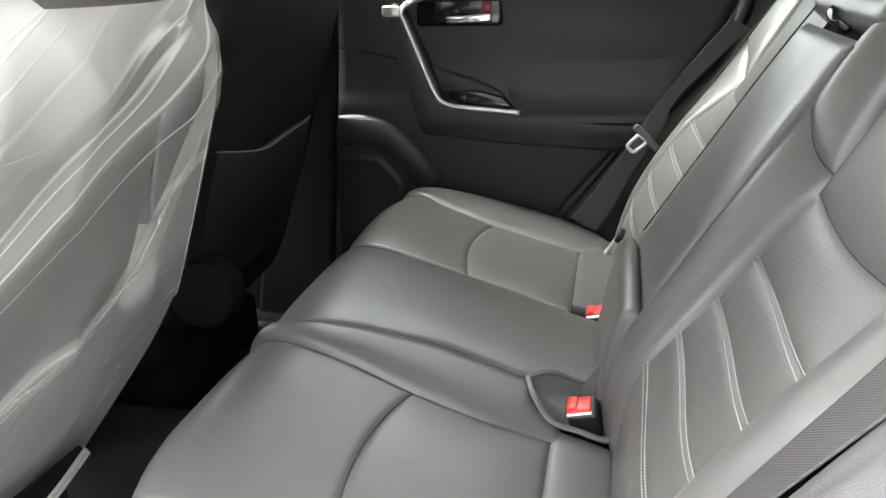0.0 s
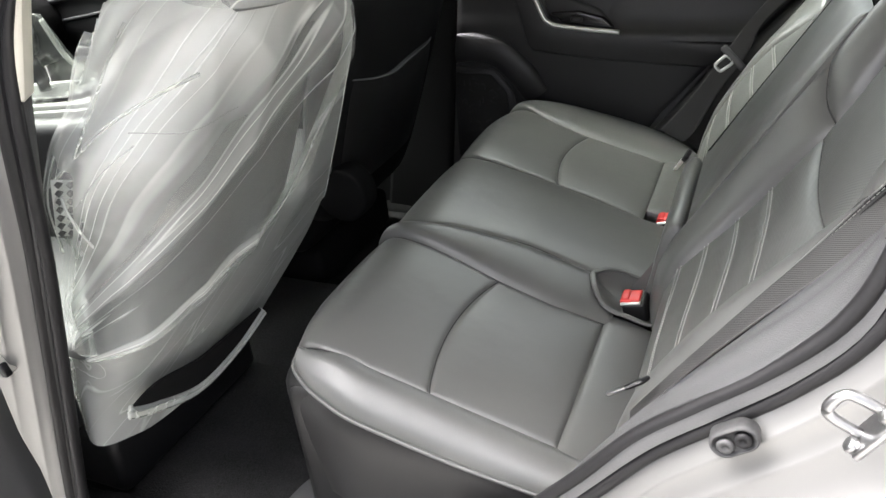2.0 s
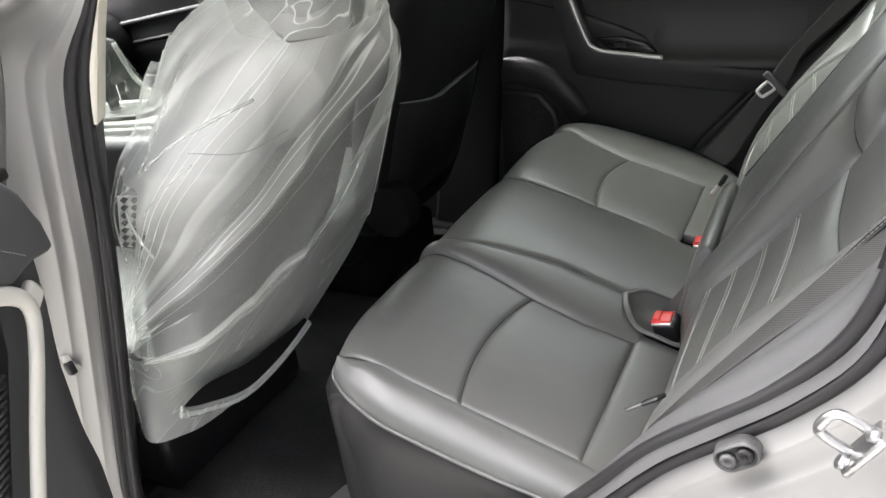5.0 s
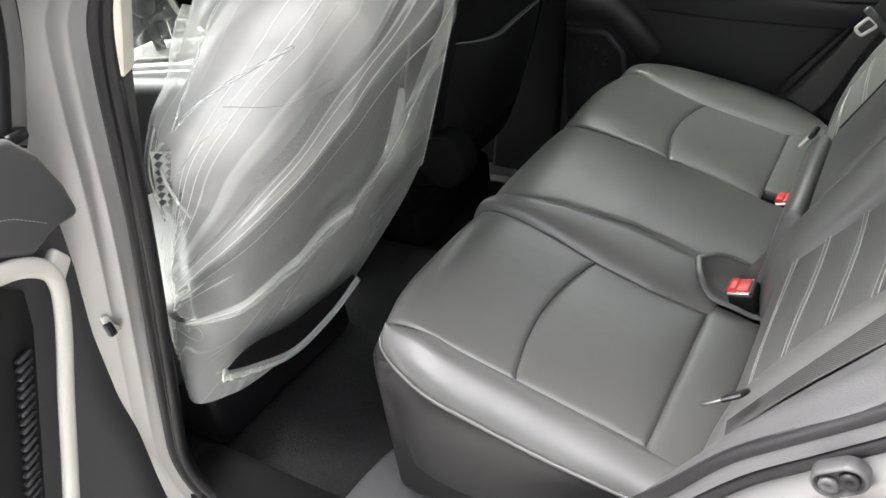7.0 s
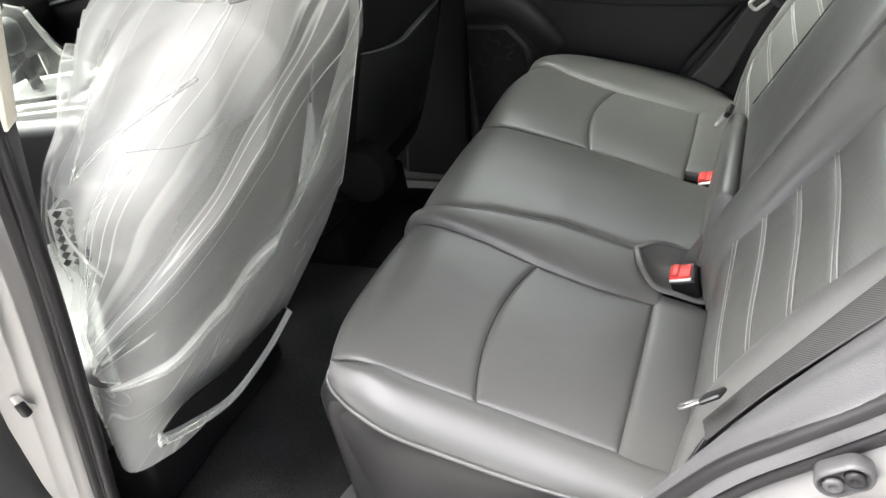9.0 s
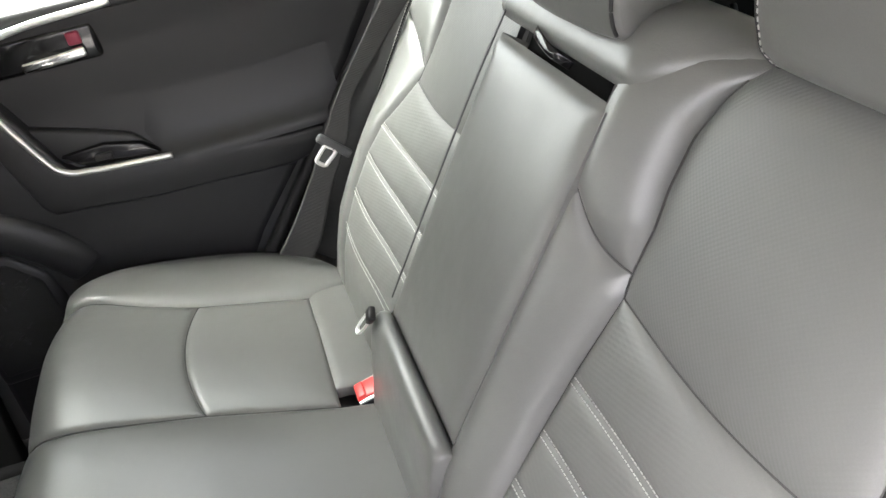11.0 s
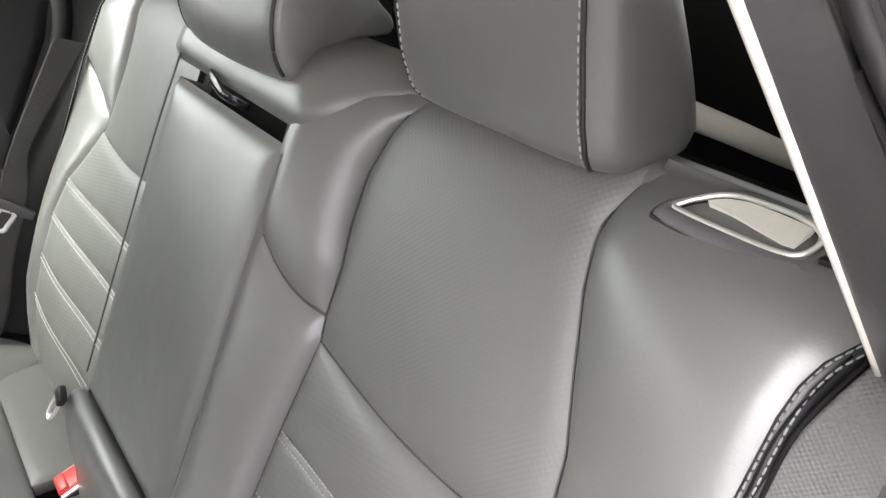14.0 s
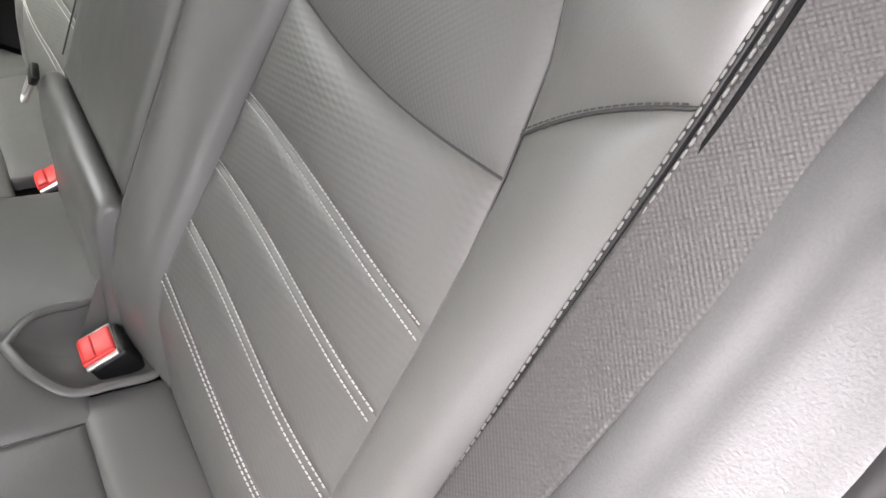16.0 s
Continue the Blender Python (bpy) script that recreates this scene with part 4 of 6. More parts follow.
put("base", loft("base", [oval(0.018, 0.01), oval(0.018, -0.006), oval(0.0165, -0.009), oval(0.0145, -0.009), oval(0.0135, -0.005), oval(0.004, -0.004)], STOPPER), plug)
for dx, mt in ((-0.011, STOPPER), (0.011, RUBBER)):
    put("stud", loft("stud", [[(pm @ Vector((dx + r * math.cos(a), d, r * math.sin(a))))[:] for a in np.linspace(0, 2 * math.pi, 16, endpoint=False)] for r, d in ((0.010, -0.003), (0.010, -0.010), (0.008, -0.012), (0.004, -0.0115), (0.002, -0.008))], mt), plug)

check = thing("door_check", (-0.75, -0.716, 0.888), "small dark door check in a pale clip on the silver jamb", "door check")
put("clip", rounded("clip", (0.012, 0.020, 0.034), Matrix.Translation((-0.748, -0.714, 0.890)) @ Matrix.Rotation(radians(-14), 4, "Y"), PALE, 0.004), check, "pale plastic clip")
put("strap", rounded("strap", (0.012, 0.012, 0.022), Matrix.Translation((-0.742, -0.722, 0.886)) @ Matrix.Rotation(radians(-14), 4, "Y"), BLACK, 0.003), check, "dark check strap")

# ---- shell: floor, sill, roof, pillars ----
floor = thing("floor", (-0.6, 0, 0.43), "black carpeted car floor with a low centre tunnel", "car floor", kind="structure")
yy = np.linspace(-0.66, 0.72, 60)
zz = 0.435 + 0.09 * np.exp(-((yy - 0.02) / 0.15) ** 4)
xx = np.linspace(-2.3, 1.45, 90)
put("carpet", grid("carpet", np.stack([np.stack([0 * yy + x, yy, zz + (0.02 * np.sin(9 * x + 4 * yy) * 0.1)], 1) for x in xx], 0), CARPET, 0.02, (0, 0, 1)), floor)
mat_ = thing("floor_mat", (-0.66, -0.38, 0.44), "black carpet mat on the footwell floor", "floor mat")
put("carpet", rounded("carpet", (0.42, 0.46, 0.012), Matrix.Translation((-0.66, -0.38, 0.447)), CARPET, 0.005), mat_)
# plate added to shut out light that leaked onto the far floor edge
fsill = thing("door_sill", (-0.9, 0.70, 0.43), "black plastic kick plate along the far sill", "sill", kind="structure")
put("kick_plate", prism("kick_plate", [(-2.28, 0.40), (0.40, 0.40), (0.40, 0.446), (-2.28, 0.446)], "y", 0.66, 0.762, MATTE, 0.010), fsill)
sill = thing("door_sill", (-0.3, -0.66, 0.5), "black sill with a grey plastic scuff plate beside the bench", "sill", kind="structure")
for nm, x0, x1, sp, mt, lb_ in (("scuff_plate", -0.478, -0.10, [(-0.40, 0.455), (-0.46, 0.49), (-0.54, 0.508), (-0.62, 0.514), (-0.68, 0.514), (-0.70, 0.505), (-0.71, 0.49)], SCUFF, "grey plastic scuff plate"), ("kick_plate", -0.80, -0.480, [(-0.575, 0.44), (-0.59, 0.485), (-0.62, 0.502), (-0.68, 0.506), (-0.70, 0.50), (-0.71, 0.485)], MATTE, "black carpeted sill")):
    xs2 = np.linspace(x0, x1, 40)
    put(nm, grid(nm, np.stack([np.stack([xs2, 0 * xs2 + y, 0 * xs2 + z], 1) for y, z in spline(sp, 18)], 0), mt, 0.01, (0, 0, 1)), sill, lb_)

roof = put("ceiling", grid("ceiling", np.stack([[(x, y, 1.67 - 0.06 * (abs(y) / 0.62) ** 3 - 0.10 * max(0, x - 0.7) ** 2) for y in np.linspace(-0.60, 0.60, 20)] for x in np.linspace(-1.4, 1.5, 30)], 0), CREAM, 0.03, (0, 0, -1)))
tagged(roof, "cream fabric headlining of the car", "headlining", kind="structure")
top = put("roof_skin", grid("roof_skin", np.stack([[(x, y, 1.73 - 0.05 * (abs(y) / 0.75) ** 3 - 0.09 * max(0, x - 0.7) ** 2) for y in np.linspace(-0.72, 0.72, 16)] for x in np.linspace(-1.4, 1.5, 20)], 0), PAINT))
tagged(top, "silver painted roof skin of the car", "car roof", kind="structure")

bp = thing("pillar_trim", (-0.66, -0.62, 1.0), "cream upper and dark lower trim of the near centre pillar", "pillar trim", kind="structure")
put("upper_trim", grid("upper_trim", coons([(-0.49, -0.60, 1.56), (-0.545, -0.635, 1.41), (-0.59, -0.655, 1.265)], [(-0.56, -0.545, 1.56), (-0.625, -0.575, 1.41), (-0.67, -0.60, 1.265)], [(-0.49, -0.60, 1.56), (-0.52, -0.56, 1.56), (-0.56, -0.545, 1.56)], [(-0.59, -0.655, 1.265), (-0.62, -0.615, 1.265), (-0.67, -0.60, 1.265)], 16, 10), CREAM, 0.012, (1, 0, 0)), bp, "cream upper pillar trim")
put("lower_trim", grid("lower_trim", coons([(-0.592, -0.658, 1.262), (-0.632, -0.675, 1.05), (-0.685, -0.683, 0.84), (-0.745, -0.69, 0.58)], [(-0.675, -0.60, 1.262), (-0.72, -0.62, 1.05), (-0.78, -0.63, 0.84), (-0.86, -0.64, 0.50)], [(-0.592, -0.658, 1.262), (-0.625, -0.615, 1.262), (-0.675, -0.60, 1.262)], [(-0.745, -0.69, 0.58), (-0.86, -0.64, 0.50)], 24, 10), PLASTIC, 0.012, (1, 0, 0)), bp, "dark lower pillar trim")

# rear quarter trim beside the backrest, and the pillar above it
qt = thing("quarter_trim", (0.2, -0.64, 1.0), "grained grey trim between the backrest and the door opening", "interior trim", kind="structure")
inner = spline([tuple(bk(y, s, n)) for y, s, n in ((-0.580, 0.70, 0.325), (-0.575, 0.8, 0.338), (-0.580, 0.95, 0.346), (-0.588, 1.1, 0.344), (-0.596, 1.2, 0.338), (-0.602, 1.27, 0.330), (-0.610, 1.325, 0.318))], 40)
ridge = spline([(-0.05, -0.664, 0.745), (0.014, -0.658, 0.842), (0.066, -0.655, 0.926), (0.098, -0.648, 0.968), (0.143, -0.639, 1.015), (0.195, -0.629, 1.065), (0.231, -0.626, 1.10), (0.269, -0.628, 1.152), (0.293, -0.637, 1.21), (0.304, -0.640, 1.275), (0.318, -0.630, 1.315)], 40)
outer = spline([(-0.03, -0.685, 0.77), (0.03, -0.688, 0.855), (0.074, -0.688, 0.913), (0.13, -0.686, 0.982), (0.188, -0.686, 1.037), (0.244, -0.685, 1.091), (0.287, -0.682, 1.15), (0.305, -0.672, 1.22), (0.307, -0.652, 1.265), (0.326, -0.632, 1.315)], 40)
rows = []
for a, r, o in zip(inner, ridge * 0.45 + (inner + outer) * 0.275, outer):
    low = a + np.array([0.012, 0.0, -0.02])
    rows.append(spline([low, a, a * 0.5 + r * 0.5 + np.array([-0.004, 0, 0.003]), r + (a - r) * 0.10, r + (o - r) * 0.12 + np.array([-0.001, 0, 0.001]), r * 0.45 + o * 0.55, o, o + np.array([0.014, -0.007, -0.012])], 26))
put("panel", grid("panel", np.array(rows), FELT, 0.0, (-1, 0.1, 0.5)), qt)
cp = thing("pillar_trim", (0.3, -0.58, 1.4), "cream rear pillar trim with a bright edge beside the door seal", "pillar trim", kind="structure")
e0 = [(0.346, -0.589, 1.302), (0.293, -0.571, 1.40), (0.238, -0.553, 1.50), (0.184, -0.535, 1.60), (0.12, -0.515, 1.72)]
e2 = [(0.308, -0.642, 1.30), (0.298, -0.610, 1.38), (0.270, -0.580, 1.46), (0.222, -0.558, 1.55), (0.135, -0.54, 1.70)]
put("edge", tube("edge", e0, 0.0019, PALE, 40, 10), cp, "pale bright trim edge")
put("face", grid("face", coons(e0, e2, [e0[0], e2[0]], [e0[-1], e2[-1]], 24, 10), PILLAR, 0.004, (-1, -0.3, 0)), cp, "dark rubber-faced pillar front")
e3 = [(x + 0.14, y - 0.06, z + 0.02) for x, y, z in e0]
put("side", grid("side", coons(e0, e3, [e0[0], e3[0]], [e0[-1], e3[-1]], 24, 8), CREAM), cp)

# near cargo side behind the backrest
ns = thing("cargo_trim", (0.8, -0.62, 0.9), "black cargo side trim with a cream rod", "interior trim", kind="structure")
put("panel", grid("panel", coons([(0.45, -0.60, 0.5), (0.45, -0.60, 1.32)], [(1.45, -0.60, 0.5), (1.45, -0.60, 1.32)], [(0.45, -0.60, 0.5), (1.45, -0.60, 0.5)], [(0.45, -0.60, 1.32), (1.45, -0.60, 1.32)], 8, 8), BLACK, 0.01, (0, 1, 0)), ns)
put("rod", tube("rod", [(0.47, -0.365, 1.322), (0.56, -0.37, 1.271), (0.68, -0.385, 1.203), (0.80, -0.48, 1.15), (0.88, -0.60, 1.12)], 0.0105, CREAM, 20, 10), ns, "cream rod across the cargo space")
put("upper", grid("upper", coons([(0.45, -0.60, 1.37), (0.45, -0.55, 1.72)], [(1.45, -0.60, 1.34), (1.45, -0.55, 1.70)], [(0.45, -0.60, 1.37), (1.45, -0.60, 1.34)], [(0.45, -0.55, 1.72), (1.45, -0.55, 1.70)], 8, 8), BLACK, 0.01, (0, 1, 0)), ns)

# recessed release lever bezel on the near shoulder
lev = thing("seat_release_lever", tuple(bk(-0.49, 1.32, 0.33)), "satin seat-release lever in a dark recess on the backrest shoulder", "release lever")
lift_n = np.array([-CB, 0, SB]) * 0.88 + np.array([SB, 0, CB]) * 0.47


def lever_at(pts, up=0.0):
    """Places on the shoulder by (w from the lower to the upper edge, y)."""
    return np.array([bk(y, 1.306 + 0.034 * w, 0.325 - 0.022 * w) + lift_n * up for w, y in pts])


OUTER = [(0.10, -0.431), (0.33, -0.433), (0.55, -0.443), (0.8, -0.455), (0.98, -0.468), (1.05, -0.487), (1.05, -0.525), (0.93, -0.546), (0.6, -0.554), (0.25, -0.550), (0.06, -0.538), (0.02, -0.52), (0.0, -0.495), (0.0, -0.463), (0.02, -0.441)]
INNER = [(0.36, -0.441), (0.60, -0.450), (0.83, -0.463), (0.92, -0.480), (0.92, -0.505), (0.82, -0.519), (0.60, -0.522), (0.38, -0.516), (0.31, -0.502), (0.30, -0.480), (0.29, -0.457), (0.30, -0.444)]
ring_o, ring_i = (resample(spline(c + [c[0]], 200), 65)[:-1] for c in (OUTER, INNER))
base = int(np.argmin(np.linalg.norm(ring_i - ring_o[0], axis=1)))
ring_i = np.roll(ring_i, -base, 0)
put("gap", tube("gap", [tuple(p) for p in lever_at(ring_o[::3], 0.0004)], 0.0014, BLACK, 90, 6, closed=True), lev, "thin dark gap round the frame")
put("bezel", grid("bezel", np.stack([lever_at(ring_o * (1 - f) + ring_i * f, d) for f, d in ((0.0, -0.002), (0.05, 0.002), (0.2, 0.0042), (0.5, 0.005), (0.8, 0.0044), (0.96, 0.003), (1.0, -0.004))], 1), SCUFF, wrap=True, out=lift_n), lev, "dark grey frame")
put("inner_rim", tube("inner_rim", [tuple(p) for p in lever_at(ring_i[::2], 0.0034)], 0.0018, SATIN, 90, 8, closed=True), lev, "satin silver rim")
ctr_i = ring_i.mean(0)
put("cup", grid("cup", np.stack([lever_at(ctr_i + (ring_i - ctr_i) * f, d) for f, d in ((1.0, 0.002), (0.96, -0.003), (0.5, -0.004), (0.03, -0.004))], 1), MATTE, wrap=True, out=lift_n), lev)
# pale colour paints the bright ceiling reflection on a dark glossy paddle
pd_top, pd_low = [(0.64, -0.455), (0.80, -0.466), (0.87, -0.482), (0.86, -0.514)], [(0.60, -0.457), (0.58, -0.472), (0.50, -0.492), (0.42, -0.513)]
put("paddle", grid("paddle", coons(*([tuple(q) for q in lever_at(c, 0.0030)] for c in (pd_top, pd_low, [pd_top[0], pd_low[0]], [pd_top[-1], pd_low[-1]])), 16, 8), PALE, 0.004, lift_n), lev, "lever paddle, pale for its painted reflection")
put("lock_slot", rounded("lock_slot", (0.005, 0.012, 0.004), Matrix.Translation(Vector(lever_at([(0.45, -0.534)], 0.005)[0])), BLACK, 0.001), lev)

# ---- near belt ----
belt = thing("seat_belt", (0.2, -0.57, 0.8), "grey woven seat belt running down beside the backrest", "seat belt", "rear seat belts")
A = [bk(-0.580, 1.305, 0.335), bk(-0.565, 1.247, 0.347), bk(-0.560, 1.184, 0.352), bk(-0.559, 1.13, 0.356), bk(-0.556, 1.0, 0.363), bk(-0.551, 0.90, 0.366), bk(-0.549, 0.81, 0.368)]
turn = [0.0, 0.0, 0.1, 0.3, 0.75, 1.0, 1.0]   # the lower end turns its outer edge up
Bq = [p + np.array([0.010 - 0.003 * k, -0.0475 + 0.002 * k, -0.006 + 0.028 * k]) for p, k in zip(A, turn)]
put("webbing", grid("webbing", coons([tuple(p) for p in A], [tuple(p) for p in Bq], [tuple(A[0]), tuple(Bq[0])], [tuple(A[-1]), tuple(Bq[-1])], 60, 8), WEB, 0.0016, BACKN), belt)
nt_ = Matrix(((-0.80, 0.25, 0.55, 0.100), (0.0, 0.91, -0.41, -0.577), (-0.60, -0.33, -0.73, 0.942), (0, 0, 0, 1))) @ Matrix.Scale(0.75, 4)
put("tongue", tube("tongue", [tuple(nt_ @ Vector(p)) for p in ((-0.004, -0.007, 0), (0.022, -0.007, 0), (0.030, -0.003, 0), (0.030, 0.003, 0), (0.022, 0.007, 0), (-0.004, 0.007, 0))], 0.0032, STEEL, 50, 8, (1, 0.6), closed=True), belt, "bright steel belt tongue")
put("tongue_grip", rounded("tongue_grip", (0.034, 0.030, 0.008), nt_ @ Matrix.Translation((-0.020, 0, 0)), BLACK, 0.004), belt, "black plastic tongue grip")

# ---- far belt ----
fb = thing("seat_belt", (0.1, 0.62, 0.9), "dark seat belt with a chrome tongue hanging beside the far backrest", "seat belt", "rear seat belts")
A = [(0.27, 0.592, 1.22), (0.20, 0.60, 1.13), (0.147, 0.605, 1.057), (0.115, 0.606, 1.004), (0.059, 0.607, 0.912), (0.01, 0.607, 0.84), (-0.03, 0.607, 0.79)]
Bq = [(0.31, 0.592, 1.20), (0.235, 0.60, 1.12), (0.178, 0.605, 1.055), (0.155, 0.606, 0.988), (0.103, 0.607, 0.898), (0.058, 0.607, 0.80), (0.03, 0.607, 0.76)]
put("webbing", grid("webbing", coons(A, Bq, [A[0], Bq[0]], [A[-1], Bq[-1]], 50, 6), WEB, 0.0016, (0, -1, 0)), fb)
tm = Matrix(((0.707, 0, 0.707, 0.125), (0, 1, 0, 0.600), (-0.707, 0, 0.707, 0.978), (0, 0, 0, 1)))
put("tongue_grip", rounded("tongue_grip", (0.072, 0.012, 0.017), tm, SCUFF, 0.005), fb, "grey plastic tongue grip")
put("tongue", tube("tongue", [tuple(tm @ Vector(p)) for p in ((-0.016, -0.003, -0.006), (0.006, -0.003, -0.006), (0.006, -0.003, -0.030), (0.003, -0.003, -0.040), (-0.013, -0.003, -0.040), (-0.016, -0.003, -0.030))], 0.0040, TONGUE, 60, 8, (1, 0.7), closed=True, up=(0, 1, 0)), fb, "chrome belt tongue")
cb = thing("centre_belt", (0.08, 0.19, 0.9), "bright middle belt tongue with a dark strip painting the shaded backrest split", "seat belt", "rear seat belts")
# webbing strip raised proud to paint the shaded gap beside the armrest
A = [tuple(bk(0.1945, s, n)) for s, n in ((1.28, 0.366), (1.15, 0.371), (1.0, 0.372), (0.9, 0.372), (0.84, 0.372))]
Bq = [(x + 0.003, y + 0.012, z - 0.002) for x, y, z in A]
put("webbing", grid("webbing", coons(A, Bq, [A[0], Bq[0]], [A[-1], Bq[-1]], 50, 4), DARKWEB, 0.0016, BACKN), cb)
tm = Matrix.Translation((0.066, 0.194, 0.884)) @ Matrix.Rotation(radians(28), 4, "Y") @ Matrix.Rotation(radians(32), 4, "X")
put("tongue", tube("tongue", [tuple(tm @ Vector(p)) for p in ((0, -0.007, 0.022), (0, 0.007, 0.022), (0, 0.008, -0.004), (0, 0.005, -0.024), (0, -0.005, -0.024), (0, -0.008, -0.004))], 0.0036, TONGUE, 40, 8, (1, 0.6), closed=True), cb, "bright steel belt tongue")
put("tongue_grip", rounded("tongue_grip", (0.010, 0.022, 0.018), tm @ Matrix.Translation((0, 0, 0.028)), BLACK, 0.003), cb)

# closed shell round the rest of the cabin
shellb = thing("body_shell", (0, 0, 0.5), "silver painted outer body panels of the car", "car body", kind="structure")
put("far_side", prism("far_side", [(-2.4, 0.30), (1.55, 0.30), (1.55, 1.27), (-2.4, 1.27)], "y", 0.76, 0.80, PAINT, 0.01), shellb)
put("near_front", prism("near_front", [(-2.4, 0.30), (-0.86, 0.30), (-0.82, 1.27), (-2.4, 1.24)], "y", -0.84, -0.80, PAINT, 0.01), shellb)
put("near_quarter", prism("near_quarter", [(0.30, 0.30), (1.55, 0.30), (1.55, 1.70), (0.42, 1.70), (0.46, 1.30)], "y", -0.86, -0.82, PAINT, 0.01), shellb)
put("underbody", prism("underbody", [(-2.4, -0.80), (1.55, -0.80), (1.55, 0.80), (-2.4, 0.80)], "z", 0.30, 0.34, BLACK, 0.005), shellb)
put("tail_panel", prism("tail_panel", [(-0.82, 0.30), (0.80, 0.30), (0.80, 1.17), (-0.82, 1.17)], "x", 1.51, 1.55, PAINT, 0.01), shellb)

# ---- far side: door, pillar, window ----


def side_grid(fn, x0, x1, z0, z1, a, b):
    return np.stack([[(x, fn(x, z), z) for z in np.linspace(z0, z1, b)] for x in np.linspace(x0, x1, a)], 0)


door = thing("rear_door", (-0.2, 0.74, 0.6), "closed dark grey rear door with a silver-edged pull and armrest", "car door", kind="structure")
ZP = curve([(0.45, 0.725), (0.70, 0.722), (0.90, 0.715), (0.955, 0.712), (1.02, 0.712), (1.05, 0.722), (1.12, 0.728), (1.22, 0.722), (1.27, 0.712), (1.295, 0.708), (1.31, 0.722)])
rear_x = curve([(0.45, -0.19), (0.60, -0.17), (0.793, -0.045), (0.95, 0.085), (1.09, 0.205), (1.19, 0.275), (1.31, 0.325)])
zs = np.linspace(0.46, 1.31, 70)
P = np.stack([np.stack([-0.64 + 0.06 * (z - 0.46) + (rear_x(z) + 0.64 - 0.06 * (z - 0.46)) * f for f in np.linspace(0, 1, 40)], 0) for z in zs], 1)
G = np.stack([P, np.broadcast_to(ZP(zs)[None], P.shape), np.broadcast_to(zs[None], P.shape)], 2)
put("door_panel", grid("door_panel", G, PLASTIC, 0.03, (0, -1, 0)), door)
arm_out = [(-0.47, 1.24), (-0.445, 1.258), (-0.418, 1.235), (-0.333, 1.035), (-0.315, 1.022), (-0.155, 1.006), (0.04, 0.988), (0.155, 0.985), (0.135, 0.945), (0.05, 0.925), (-0.20, 0.937), (-0.385, 0.955), (-0.40, 0.975)]
put("armrest", prism("armrest", arm_out, "y", 0.735, 0.688, PLASTIC, 0.008, 3), door, "dark grey padded armrest and pull")
put("chrome_trim", tube("chrome_trim", [(-0.16, 0.706, 1.286), (-0.30, 0.703, 1.279), (-0.395, 0.696, 1.262), (-0.430, 0.690, 1.236), (-0.418, 0.688, 1.205), (-0.36, 0.686, 1.065), (-0.335, 0.686, 1.032), (-0.29, 0.686, 1.022), (-0.155, 0.688, 1.010)], 0.0065, SATIN, 110, 8, (1, 1.0), up=(0, 1, 0)), door, "satin silver trim strip")
ledge = np.stack([[(x, 0.7285 - (0.7285 - y) * math.sin(min(1.0, max(0.0, (x + 0.215) / 0.07, 0.0)) * math.pi / 2), z + 0.06 * max(0.0, x - 0.02) * (z - 0.98) / 0.1) for y, z in spline([(0.7285, 1.135), (0.727, 1.11), (0.722, 1.075), (0.713, 1.04), (0.700, 1.015), (0.690, 1.004), (0.688, 0.99)], 20)] for x in np.linspace(-0.215, 0.17, 30)], 0)
put("armrest_top", grid("armrest_top", ledge, PLASTIC, 0.0, (0, -0.5, 0.8)), door)
put("switch_cove", prism("switch_cove", [(-0.376, 1.117), (-0.276, 1.085), (-0.21, 1.06), (-0.172, 1.020), (-0.29, 1.026), (-0.335, 1.036), (-0.36, 1.068)], "y", 0.735, 0.708, PLASTIC, 0.008, 3), door)
put("corner_cap", rounded("corner_cap", (0.04, 0.012, 0.024), Matrix.Translation((-0.452, 0.686, 1.238)), SATIN, 0.004), door, "satin silver corner cap")
put("switch_panel", prism("switch_panel", [(-0.335, 1.055), (-0.30, 1.028), (-0.17, 1.018), (-0.20, 1.045), (-0.26, 1.06)], "y", 0.735, 0.694, GLOSSBLACK, 0.003), door, "gloss black window switch panel")
put("switch", rounded("switch", (0.03, 0.012, 0.012), Matrix.Translation((-0.265, 0.692, 1.040)), BLACK, 0.003), door)
hc = put("handle_cup", rounded("handle_cup", (0.20, 0.02, 0.062), Matrix.Translation((-0.30, 0.722, 1.232)), GLOSSBLACK, 0.009), door, "dark handle recess")
put("handle", rounded("handle", (0.105, 0.014, 0.018), Matrix.Translation((-0.275, 0.703, 1.218)) @ Matrix.Rotation(radians(-3), 4, "Y"), CHROME, 0.005), hc, "chrome door lever")
put("lock_tab", rounded("lock_tab", (0.022, 0.012, 0.022), Matrix.Translation((-0.235, 0.708, 1.243)), material("lock_red", (0.25, 0.02, 0.05), 0.4), 0.004), hc, "small red lock tab")
put("speaker_frame", prism("speaker_frame", [(-0.63, 0.905), (-0.50, 0.90), (-0.45, 0.84), (-0.43, 0.70), (-0.50, 0.62), (-0.63, 0.62)], "y", 0.74, 0.708, PLASTIC, 0.012, 3), door)
put("speaker_grille", prism("speaker_grille", [(-0.618, 0.888), (-0.51, 0.882), (-0.465, 0.83), (-0.455, 0.71), (-0.505, 0.645), (-0.615, 0.645)], "y", 0.72, 0.703, GRILLE, 0.004), door, "black speaker grille")
rr_ = random.Random(4)
